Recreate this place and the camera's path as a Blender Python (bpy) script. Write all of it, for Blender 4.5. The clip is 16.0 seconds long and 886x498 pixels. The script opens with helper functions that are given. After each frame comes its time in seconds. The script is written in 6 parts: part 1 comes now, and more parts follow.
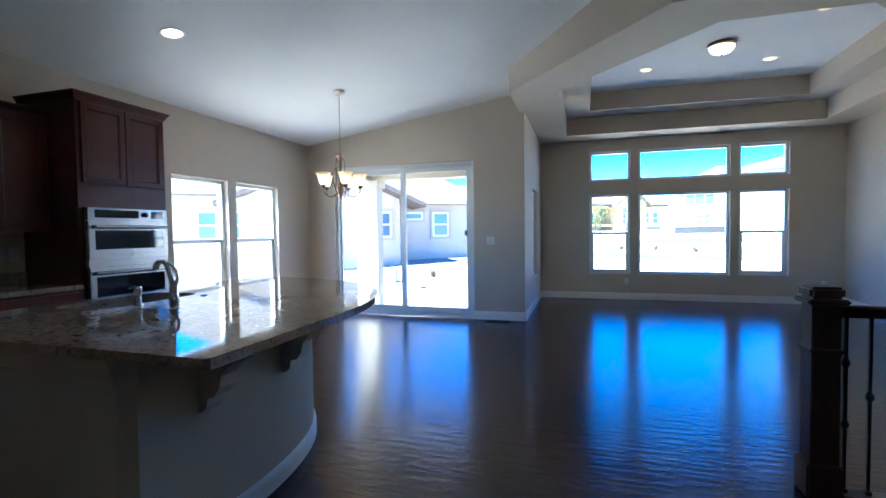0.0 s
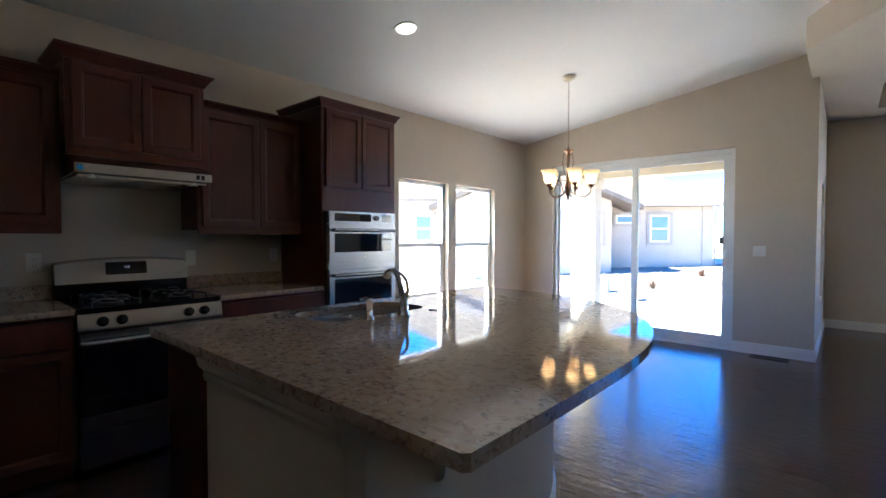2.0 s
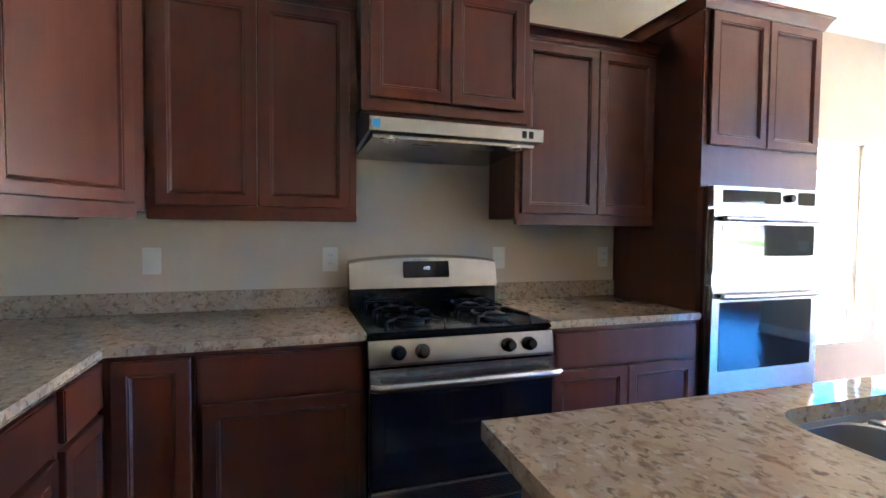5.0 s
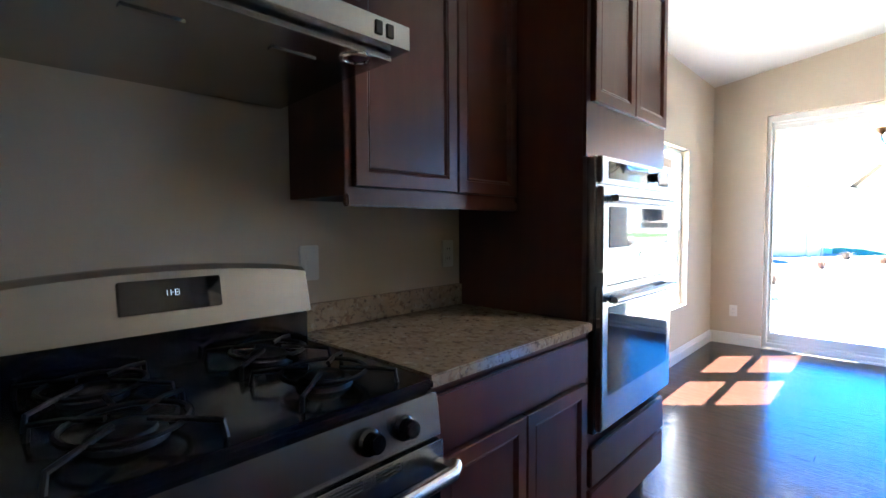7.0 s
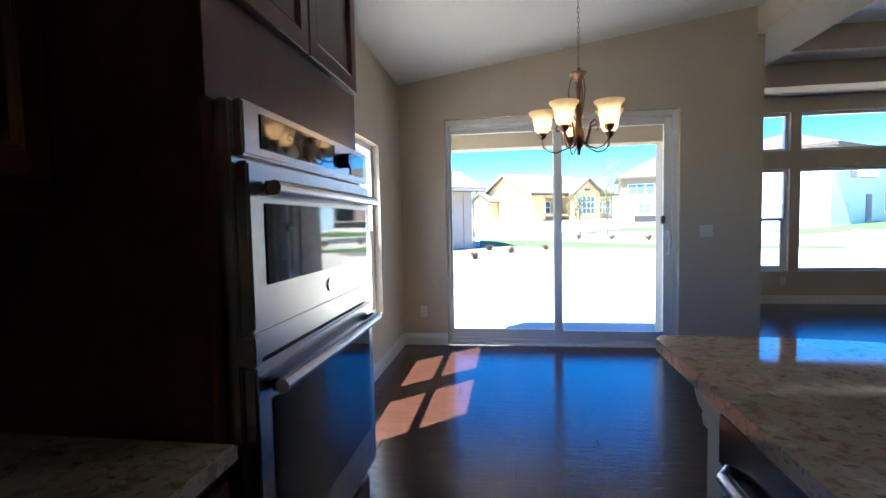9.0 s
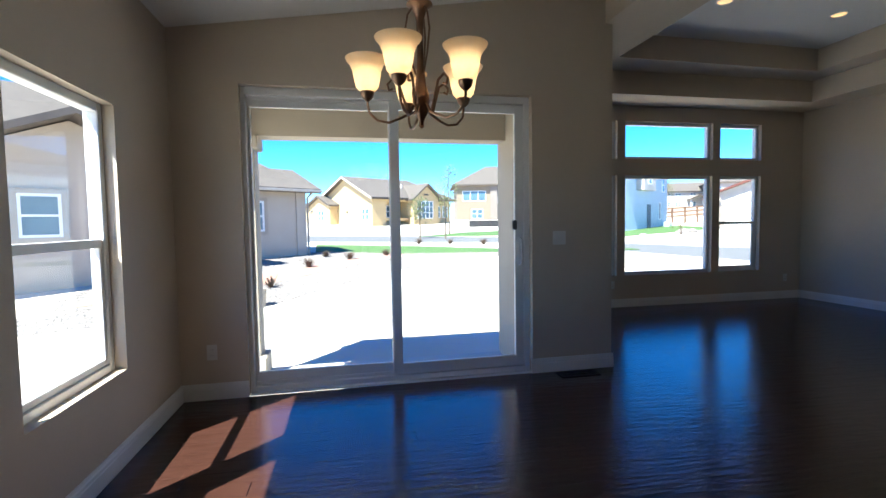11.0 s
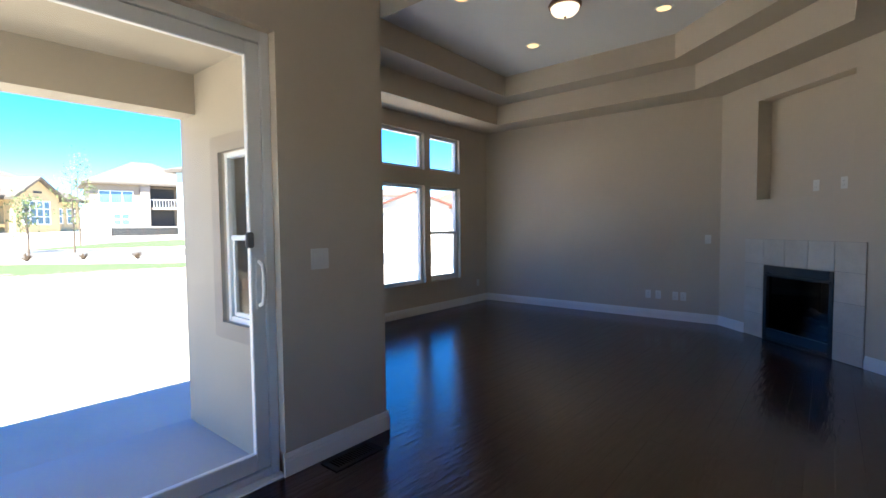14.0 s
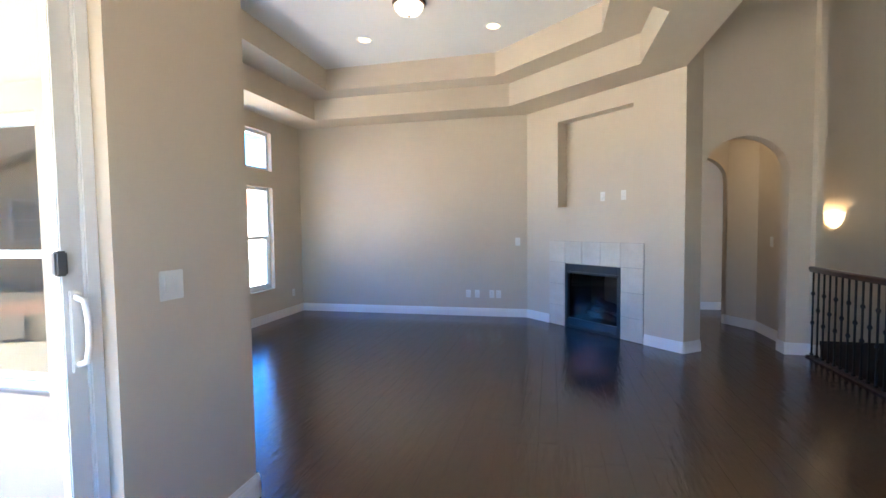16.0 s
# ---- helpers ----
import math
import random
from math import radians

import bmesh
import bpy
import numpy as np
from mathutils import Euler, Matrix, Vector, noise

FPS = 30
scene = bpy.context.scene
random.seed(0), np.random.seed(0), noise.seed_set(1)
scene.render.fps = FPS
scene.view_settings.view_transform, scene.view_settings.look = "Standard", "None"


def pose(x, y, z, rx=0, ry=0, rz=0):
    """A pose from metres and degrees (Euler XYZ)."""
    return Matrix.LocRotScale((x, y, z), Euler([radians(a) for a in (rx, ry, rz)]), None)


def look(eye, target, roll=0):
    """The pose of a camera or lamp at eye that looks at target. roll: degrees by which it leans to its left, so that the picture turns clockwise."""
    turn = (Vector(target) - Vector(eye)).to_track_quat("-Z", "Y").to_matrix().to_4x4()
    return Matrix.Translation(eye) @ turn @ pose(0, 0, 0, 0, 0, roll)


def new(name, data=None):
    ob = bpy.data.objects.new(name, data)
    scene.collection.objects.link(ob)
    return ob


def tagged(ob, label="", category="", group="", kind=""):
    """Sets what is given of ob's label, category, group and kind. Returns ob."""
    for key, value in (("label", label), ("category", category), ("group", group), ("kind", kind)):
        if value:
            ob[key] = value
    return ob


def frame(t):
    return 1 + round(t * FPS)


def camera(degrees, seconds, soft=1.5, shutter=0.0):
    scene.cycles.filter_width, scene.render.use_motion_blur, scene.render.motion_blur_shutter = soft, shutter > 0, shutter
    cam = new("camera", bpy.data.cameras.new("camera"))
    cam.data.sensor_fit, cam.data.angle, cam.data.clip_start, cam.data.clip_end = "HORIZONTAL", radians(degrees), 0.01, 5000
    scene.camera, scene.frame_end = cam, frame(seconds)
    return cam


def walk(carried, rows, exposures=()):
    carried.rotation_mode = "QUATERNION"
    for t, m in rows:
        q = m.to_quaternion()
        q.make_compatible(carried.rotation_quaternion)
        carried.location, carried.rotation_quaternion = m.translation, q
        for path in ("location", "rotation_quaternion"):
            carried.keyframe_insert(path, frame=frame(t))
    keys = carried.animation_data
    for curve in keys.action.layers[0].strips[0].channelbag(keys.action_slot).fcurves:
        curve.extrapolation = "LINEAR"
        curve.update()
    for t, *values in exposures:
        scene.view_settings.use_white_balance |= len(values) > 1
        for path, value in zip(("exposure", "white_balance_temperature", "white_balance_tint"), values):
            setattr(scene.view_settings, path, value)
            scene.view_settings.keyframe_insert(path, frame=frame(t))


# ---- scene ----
cam = camera(87.2, 16.0)
PATH = [
    (0, (0.037, 0.48, 1.28), (-0.541, 2.393, 1.207), -0.7),
    (0.5, (-0.084, 0.656, 1.293), (-0.748, 2.542, 1.223), -0.6),
    (1, (-0.227, 0.801, 1.298), (-1.093, 2.603, 1.237), -0.4),
    (1.5, (-0.348, 0.882, 1.307), (-1.459, 2.543, 1.25), -0.0),
    (2, (-0.521, 0.932, 1.303), (-1.831, 2.443, 1.249), 0.1),
    (2.5, (-0.708, 1.016, 1.302), (-2.21, 2.336, 1.249), 0.2),
    (3, (-0.883, 1.087, 1.287), (-2.574, 2.155, 1.24), 0.3),
    (3.5, (-1.107, 1.13, 1.3), (-2.929, 1.952, 1.235), 0.7),
    (4, (-1.378, 1.161, 1.291), (-3.265, 1.818, 1.22), 0.6),
    (4.2, (-1.493, 1.178, 1.3), (-3.397, 1.784, 1.221), 0.6),
    (6.3, (-2.564, 1.377, 1.244), (-4.342, 2.29, 1.188), -0.2),
    (6.5, (-2.657, 1.402, 1.254), (-4.343, 2.476, 1.185), -0.3),
    (7, (-2.837, 1.525, 1.259), (-4.224, 2.963, 1.16), -0.4),
    (7.5, (-2.965, 1.695, 1.272), (-4.049, 3.372, 1.164), -0.6),
    (8, (-3.065, 1.88, 1.284), (-3.872, 3.708, 1.18), -1.1),
    (8.5, (-3.112, 2.107, 1.287), (-3.636, 4.034, 1.177), -1.2),
    (9, (-3.127, 2.342, 1.284), (-3.403, 4.319, 1.168), -1.2),
    (11.5, (-2.923, 3.7, 1.285), (-2.37, 5.62, 1.181), -0.9),
    (12, (-2.864, 3.958, 1.291), (-2.123, 5.813, 1.186), -0.9),
    (12.5, (-2.84, 4.21, 1.29), (-1.877, 5.96, 1.19), -0.7),
    (13, (-2.837, 4.444, 1.289), (-1.645, 6.047, 1.192), -0.6),
    (13.5, (-2.816, 4.676, 1.301), (-1.425, 6.11, 1.204), -0.6),
    (14, (-2.808, 4.905, 1.318), (-1.269, 6.18, 1.222), -0.6),
    (14.5, (-2.814, 5.09, 1.32), (-1.144, 6.186, 1.225), -0.7),
    (15, (-2.804, 5.278, 1.333), (-1.006, 6.149, 1.237), -0.8),
    (15.5, (-2.78, 5.471, 1.358), (-0.892, 6.124, 1.259), -0.8),
    (16, (-2.774, 5.646, 1.366), (-0.828, 6.098, 1.265), -0.7),
]
EXPOSURE = [(0, 4.0, 4950, 1), (0.5, 4.04, 5200, 2), (1.5, 4.12, 5700, 4), (2.5, 4.35, 6000, 7), (4, 5.75, 6150, 8), (6.3, 6.5, 6150, 8), (6.5, 6.5, 6150, 8), (7, 5.25, 5950, 5), (7.5, 4.5, 5800, 3), (8, 3.95, 5850, 4), (9, 3.3, 5850, 4),
            (11.5, 2.35, 6000, 4), (12.5, 2.05, 6150, 5), (13.5, 2.65, 6300, 6), (14, 3.25, 6400, 6), (14.5, 3.95, 6500, 6), (15, 4.5, 6600, 7), (16, 4.95, 6550, 7)]
walk(cam, [(t, look(eye, target, roll)) for t, eye, target, roll in PATH], EXPOSURE)

# ---- light ----
SUN_WAY = Vector((0.49, 0.46, -1.0))
world = bpy.data.worlds.new("sky")
scene.world = world
world.use_nodes = True
wn = world.node_tree.nodes
sky = wn.new("ShaderNodeTexSky")
sky.sky_type, sky.sun_disc = "NISHITA", False
sky.sun_elevation = math.atan2(1.0, math.hypot(0.49, 0.46))
sky.sun_rotation = math.atan2(-0.49, -0.46)
sky.altitude, sky.air_density, sky.dust_density, sky.ozone_density = 2600, 0.75, 0.0, 4.0
wn["Background"].inputs[1].default_value = 0.105
deep = wn.new("ShaderNodeHueSaturation")
deep.inputs["Hue"].default_value, deep.inputs["Saturation"].default_value = 0.508, 1.32
world.node_tree.links.new(sky.outputs[0], deep.inputs["Color"])
world.node_tree.links.new(deep.outputs[0], wn["Background"].inputs[0])
sun = new("sun", bpy.data.lights.new("sun", "SUN"))
sun.data.energy, sun.data.angle, sun.data.color = 4.5, radians(0.5), (1.0, 0.95, 0.88)
sun.matrix_world = look((-20, -18, 40), Vector((-20, -18, 40)) + SUN_WAY)


# ---- materials ----
def material(name, color, rough=0.6, metal=0.0, other=None, scale=6.0, mix=0.5, fine=0.0, bump=0.0, bump_scale=60.0,
             stretch=(1, 1, 1), vary=0.0, emit=0.0, spec=0.5, coat=0.0, rough_vary=0.1):
    """A painted, stained or metal surface: two tones at two scales, relief, and roughness that wanders."""
    m = bpy.data.materials.new(name)
    m.use_nodes = True
    t = m.node_tree
    n, ln = t.nodes, t.links.new
    b = n["Principled BSDF"]
    b.inputs["Metallic"].default_value = metal
    b.inputs["Specular IOR Level"].default_value = spec
    b.inputs["Coat Weight"].default_value = coat
    co = n.new("ShaderNodeTexCoord")
    mp = n.new("ShaderNodeMapping")
    mp.inputs["Scale"].default_value = stretch
    ln(co.outputs["Object"], mp.inputs["Vector"])
    big = n.new("ShaderNodeTexNoise")
    big.inputs["Scale"].default_value, big.inputs["Detail"].default_value = scale, 6
    ln(mp.outputs[0], big.inputs["Vector"])
    other = other or tuple(c * 0.85 for c in color)
    ramp = n.new("ShaderNodeValToRGB")
    ramp.color_ramp.elements[0].position, ramp.color_ramp.elements[1].position = 0.5 - mix * 0.4, 0.5 + mix * 0.4
    ramp.color_ramp.elements[0].color, ramp.color_ramp.elements[1].color = (*color, 1), (*other, 1)
    ln(big.outputs["Fac"], ramp.inputs["Fac"])
    out = ramp.outputs["Color"]
    if fine or vary:
        hsv = n.new("ShaderNodeHueSaturation")
        ln(out, hsv.inputs["Color"])
        small = n.new("ShaderNodeTexNoise")
        small.inputs["Scale"].default_value, small.inputs["Detail"].default_value = scale * 9, 3
        ln(mp.outputs[0], small.inputs["Vector"])
        mr = n.new("ShaderNodeMapRange")
        mr.inputs["To Min"].default_value, mr.inputs["To Max"].default_value = 1 - fine, 1 + fine
        ln(small.outputs["Fac"], mr.inputs["Value"])
        val = mr.outputs[0]
        if vary:
            info = n.new("ShaderNodeObjectInfo")
            m2 = n.new("ShaderNodeMapRange")
            m2.inputs["To Min"].default_value, m2.inputs["To Max"].default_value = 1 - vary, 1 + vary
            ln(info.outputs["Random"], m2.inputs["Value"])
            mu = n.new("ShaderNodeMath")
            mu.operation = "MULTIPLY"
            ln(val, mu.inputs[0]), ln(m2.outputs[0], mu.inputs[1])
            val = mu.outputs[0]
        ln(val, hsv.inputs["Value"])
        out = hsv.outputs["Color"]
    ln(out, b.inputs["Base Color"])
    rr = n.new("ShaderNodeMapRange")
    rr.inputs["To Min"].default_value, rr.inputs["To Max"].default_value = rough * (1 - rough_vary), rough * (1 + rough_vary)
    ln(big.outputs["Fac"], rr.inputs["Value"])
    ln(rr.outputs[0], b.inputs["Roughness"])
    if bump:
        bt = n.new("ShaderNodeTexNoise")
        bt.inputs["Scale"].default_value, bt.inputs["Detail"].default_value = bump_scale, 3
        ln(mp.outputs[0], bt.inputs["Vector"])
        bp = n.new("ShaderNodeBump")
        bp.inputs["Strength"].default_value, bp.inputs["Distance"].default_value = bump, 0.004
        ln(bt.outputs["Fac"], bp.inputs["Height"])
        ln(bp.outputs[0], b.inputs["Normal"])
    if emit:
        b.inputs["Emission Color"].default_value = (*color, 1)
        b.inputs["Emission Strength"].default_value = emit
    return m


def pane_glass(name, tint=(0.96, 0.98, 0.97)):
    m = bpy.data.materials.new(name)
    m.use_nodes = True
    t = m.node_tree
    t.nodes.clear()
    o, mx, tr, gl, lw, pw, ma = [t.nodes.new("ShaderNode" + k) for k in ("OutputMaterial", "MixShader", "BsdfTransparent", "BsdfGlossy", "LayerWeight", "Math", "Math")]
    tr.inputs[0].default_value, gl.inputs["Roughness"].default_value = (*tint, 1), 0.0
    pw.operation, ma.operation = "POWER", "MULTIPLY_ADD"
    pw.inputs[1].default_value, ma.inputs[1].default_value, ma.inputs[2].default_value = 5.0, 0.5, 0.03
    t.links.new(lw.outputs["Facing"], pw.inputs[0]), t.links.new(pw.outputs[0], ma.inputs[0])
    t.links.new(ma.outputs[0], mx.inputs[0]), t.links.new(tr.outputs[0], mx.inputs[1])
    t.links.new(gl.outputs[0], mx.inputs[2]), t.links.new(mx.outputs[0], o.inputs[0])
    return m


def granite(name):
    m = bpy.data.materials.new(name)
    m.use_nodes = True
    t = m.node_tree
    n, ln = t.nodes, t.links.new
    b = n["Principled BSDF"]
    co = n.new("ShaderNodeTexCoord")
    mp = n.new("ShaderNodeMapping")
    mp.inputs["Rotation"].default_value, mp.inputs["Scale"].default_value = (0, 0, 0.5), (1.0, 1.25, 1.25)
    ln(co.outputs["Object"], mp.inputs["Vector"])

    def spots(scale, lo, hi, seed):
        x = n.new("ShaderNodeTexNoise")
        x.noise_dimensions = "4D"
        x.inputs["W"].default_value = seed
        x.inputs["Scale"].default_value, x.inputs["Detail"].default_value, x.inputs["Distortion"].default_value = scale, 4, 0.6
        ln(mp.outputs[0], x.inputs["Vector"])
        r = n.new("ShaderNodeMapRange")
        r.inputs["From Min"].default_value, r.inputs["From Max"].default_value = lo, hi
        ln(x.outputs["Fac"], r.inputs["Value"])
        return r.outputs[0]

    def over(fac, under, color):
        x = n.new("ShaderNodeMix")
        x.data_type = "RGBA"
        ln(fac, x.inputs["Factor"])
        if isinstance(under, tuple):
            x.inputs["A"].default_value = (*under, 1)
        else:
            ln(under, x.inputs["A"])
        x.inputs["B"].default_value = (*color, 1)
        return x.outputs["Result"]

    c = over(spots(9, 0.35, 0.7, 1), (0.45, 0.35, 0.26), (0.355, 0.27, 0.195))
    c = over(spots(29, 0.52, 0.66, 2), c, (0.255, 0.175, 0.125))
    c = over(spots(44, 0.57, 0.67, 3), c, (0.18, 0.135, 0.11))
    c = over(spots(40, 0.57, 0.69, 4), c, (0.48, 0.42, 0.35))
    ln(c, b.inputs["Base Color"])
    b.inputs["Roughness"].default_value = 0.045
    return m


def planks(name):
    m = bpy.data.materials.new(name)
    m.use_nodes = True
    t = m.node_tree
    n, ln = t.nodes, t.links.new
    b = n["Principled BSDF"]
    co = n.new("ShaderNodeTexCoord")
    info = n.new("ShaderNodeObjectInfo")
    isl = n.new("ShaderNodeNewGeometry")
    ad = n.new("ShaderNodeMath")
    ln(info.outputs["Random"], ad.inputs[0]), ln(isl.outputs["Random Per Island"], ad.inputs[1])
    mp = n.new("ShaderNodeMapping")
    mp.inputs["Scale"].default_value = (1.6, 22, 1)
    ln(co.outputs["Object"], mp.inputs["Vector"])
    grain = n.new("ShaderNodeTexNoise")
    grain.inputs["Scale"].default_value, grain.inputs["Detail"].default_value = 3.0, 8
    ln(mp.outputs[0], grain.inputs["Vector"])
    ramp = n.new("ShaderNodeValToRGB")
    ramp.color_ramp.elements[0].position, ramp.color_ramp.elements[1].position = 0.3, 0.75
    ramp.color_ramp.elements[0].color, ramp.color_ramp.elements[1].color = (0.031, 0.013, 0.0088, 1), (0.050, 0.0215, 0.0148, 1)
    ln(grain.outputs["Fac"], ramp.inputs["Fac"])
    hsv = n.new("ShaderNodeHueSaturation")
    mr = n.new("ShaderNodeMapRange")
    mr.inputs["From Max"].default_value, mr.inputs["To Min"].default_value, mr.inputs["To Max"].default_value = 2.0, 0.93, 1.08
    ln(ad.outputs[0], mr.inputs["Value"]), ln(mr.outputs[0], hsv.inputs["Value"])
    ln(ramp.outputs["Color"], hsv.inputs["Color"]), ln(hsv.outputs["Color"], b.inputs["Base Color"])
    mp2 = n.new("ShaderNodeMapping")
    mp2.inputs["Scale"].default_value = (1.0, 5.0, 1)
    ln(co.outputs["Object"], mp2.inputs["Vector"])
    scrape = n.new("ShaderNodeTexNoise")
    scrape.inputs["Scale"].default_value, scrape.inputs["Detail"].default_value = 5.0, 3
    ln(mp2.outputs[0], scrape.inputs["Vector"])
    sm = n.new("ShaderNodeMath")
    sm.operation = "MULTIPLY_ADD"
    sm.inputs[1].default_value = 0.03
    ln(grain.outputs["Fac"], sm.inputs[0]), ln(scrape.outputs["Fac"], sm.inputs[2])
    bp = n.new("ShaderNodeBump")
    bp.inputs["Strength"].default_value, bp.inputs["Distance"].default_value = 0.5, 0.006
    ln(sm.outputs[0], bp.inputs["Height"]), ln(bp.outputs[0], b.inputs["Normal"])
    rr = n.new("ShaderNodeMapRange")
    rr.inputs["To Min"].default_value, rr.inputs["To Max"].default_value = 0.13, 0.24
    ln(grain.outputs["Fac"], rr.inputs["Value"]), ln(rr.outputs[0], b.inputs["Roughness"])
    b.inputs["Specular IOR Level"].default_value = 0.8
    return m


def shingles(name, a, c):
    m = bpy.data.materials.new(name)
    m.use_nodes = True
    t = m.node_tree
    n, ln = t.nodes, t.links.new
    b = n["Principled BSDF"]
    co = n.new("ShaderNodeTexCoord")
    br = n.new("ShaderNodeTexBrick")
    br.inputs["Scale"].default_value = 3.0
    br.inputs["Color1"].default_value, br.inputs["Color2"].default_value = (*a, 1), (*c, 1)
    br.inputs["Mortar"].default_value = tuple(x * 0.6 for x in a) + (1,)
    br.inputs["Mortar Size"].default_value = 0.01
    ln(co.outputs["Object"], br.inputs["Vector"])
    ln(br.outputs["Color"], b.inputs["Base Color"])
    b.inputs["Roughness"].default_value = 0.9
    return m


def frosted(name, color):
    """Frosted lamp glass: light passes through it scattered, with a cloudy tint."""
    m = bpy.data.materials.new(name)
    m.use_nodes = True
    t = m.node_tree
    t.nodes.clear()
    o, mx, tr, df, nz, rp = [t.nodes.new("ShaderNode" + k) for k in ("OutputMaterial", "MixShader", "BsdfTranslucent", "BsdfDiffuse", "TexNoise", "ValToRGB")]
    nz.inputs["Scale"].default_value = 14
    rp.color_ramp.elements[0].color, rp.color_ramp.elements[1].color = (*color, 1), (color[0], color[1] * 0.93, color[2] * 0.86, 1)
    mx.inputs[0].default_value = 0.22
    t.links.new(nz.outputs["Fac"], rp.inputs["Fac"])
    t.links.new(rp.outputs[0], tr.inputs[0]), t.links.new(rp.outputs[0], df.inputs[0])
    t.links.new(tr.outputs[0], mx.inputs[1]), t.links.new(df.outputs[0], mx.inputs[2]), t.links.new(mx.outputs[0], o.inputs[0])
    return m


WALL = material("wall paint", (0.58, 0.50, 0.40), 0.75, other=(0.55, 0.47, 0.37), scale=1.3, bump=0.25, bump_scale=45, fine=0.02)
WHITE = material("ceiling paint", (0.80, 0.79, 0.77), 0.85, other=(0.76, 0.75, 0.73), scale=1.0, bump=0.3, bump_scale=50)
TRIM = material("white gloss trim", (0.80, 0.79, 0.77), 0.35, other=(0.74, 0.73, 0.71), scale=3)
VINYL = material("white vinyl", (0.78, 0.78, 0.77), 0.4, other=(0.72, 0.72, 0.71), scale=4)
CHERRY = material("cherry stain", (0.118, 0.030, 0.0165), 0.31, other=(0.074, 0.019, 0.0115), scale=3, mix=0.9, fine=0.09,
                  stretch=(5, 5, 0.6), bump=0.04, vary=0.06, spec=0.42)
STEEL = material("brushed steel", (0.49, 0.485, 0.475), 0.26, 1.0, other=(0.44, 0.435, 0.425), scale=2, stretch=(1, 1, 12), rough_vary=0.06)
CHROME = material("chrome", (0.75, 0.75, 0.74), 0.10, 1.0, scale=3)
NICKEL = material("brushed nickel", (0.50, 0.45, 0.38), 0.28, 1.0, scale=5)
BRONZE = material("antique bronze", (0.16, 0.10, 0.07), 0.35, 0.9, other=(0.28, 0.17, 0.11), scale=20, mix=0.8)
BLACK = material("black enamel", (0.012, 0.012, 0.013), 0.15, scale=5)
IRON = material("cast iron", (0.013, 0.013, 0.014), 0.42, bump=0.2, bump_scale=150, scale=5, spec=0.32)
OVEN_GLASS = material("black oven glass", (0.008, 0.010, 0.014), 0.04, scale=4, spec=0.8)
GLASS = pane_glass("window glass")
DARK_GLASS = pane_glass("smoked fire glass", (0.45, 0.45, 0.46))
GRANITE = granite("speckled granite")
PLANK = planks("espresso plank")
SUBFLOOR = material("dark joint", (0.012, 0.007, 0.006), 0.7)
NEWEL = material("dark walnut stain", (0.06, 0.026, 0.016), 0.3, other=(0.035, 0.014, 0.010), scale=5, stretch=(5, 5, 0.8), fine=0.1)
TILE = material("travertine tile", (0.58, 0.53, 0.46), 0.4, other=(0.50, 0.45, 0.38), scale=5, fine=0.08, vary=0.06, bump=0.08)
GROUT = material("tile grout", (0.30, 0.27, 0.23), 0.9)
PLASTIC = material("white switch plastic", (0.78, 0.77, 0.73), 0.35, scale=5)
SINK = material("satin sink steel", (0.45, 0.44, 0.43), 0.42, 0.9, other=(0.40, 0.39, 0.38), scale=4)
LATCH = material("grey latch plastic", (0.13, 0.13, 0.13), 0.45, scale=5)
SLOT = material("dark slot", (0.03, 0.03, 0.03), 0.6)
BLUE_TAG = material("blue sticker", (0.04, 0.35, 0.75), 0.5)
BULB = material("lamp glow", (1.0, 0.84, 0.62), 0.6, emit=1.4)
SHADE = frosted("amber frosted glass", (1.0, 0.90, 0.74))
CAN_GLOW = material("recessed lamp glow", (1.0, 0.84, 0.62), 0.5, emit=0.7)
CAN_WARM = material("warm recessed lamp glow", (1.0, 0.62, 0.28), 0.5, emit=0.22)
DISPLAY = material("display digits", (0.7, 0.85, 1.0), 0.5, emit=0.015)
STUCCO = material("tan stucco", (0.40, 0.345, 0.27), 0.9, other=(0.365, 0.315, 0.245), scale=2, bump=0.5, bump_scale=70)
STUCCO_GREY = material("warm grey stucco", (0.44, 0.375, 0.30), 0.9, other=(0.39, 0.33, 0.265), scale=2, bump=0.5, bump_scale=60)
STUCCO_TRIM = material("brown stucco band", (0.34, 0.29, 0.235), 0.9, scale=3, bump=0.4)
STUCCO_BROWN = material("brown tan stucco", (0.25, 0.195, 0.14), 0.9, other=(0.22, 0.17, 0.12), scale=2, bump=0.4)
YELLOW = material("yellow sheathing", (0.52, 0.385, 0.20), 0.85, other=(0.46, 0.335, 0.17), scale=0.8, bump=0.2, fine=0.05)
# pale wall with the blue of skylit shade painted into its colour
SKY_SHADE_WALL = material("pale stucco tinted with sky shade", (0.38, 0.50, 0.60), 0.85, scale=2)
BANK = material("reddish earth", (0.36, 0.25, 0.17), 0.95, other=(0.30, 0.21, 0.15), scale=0.6, fine=0.15, bump=0.5, bump_scale=12)
PALE = material("pale stucco", (0.46, 0.43, 0.39), 0.9, scale=2)
ROOF = shingles("grey brown shingle", (0.088, 0.072, 0.060), (0.120, 0.098, 0.080))
ROOF_RED = shingles("red tile roof", (0.20, 0.065, 0.045), (0.25, 0.085, 0.06))
FASCIA = material("pale fascia", (0.42, 0.38, 0.33), 0.7)
FAR_GLASS = material("far window glass", (0.06, 0.11, 0.15), 0.08, other=(0.10, 0.17, 0.22), scale=0.8, spec=0.5)
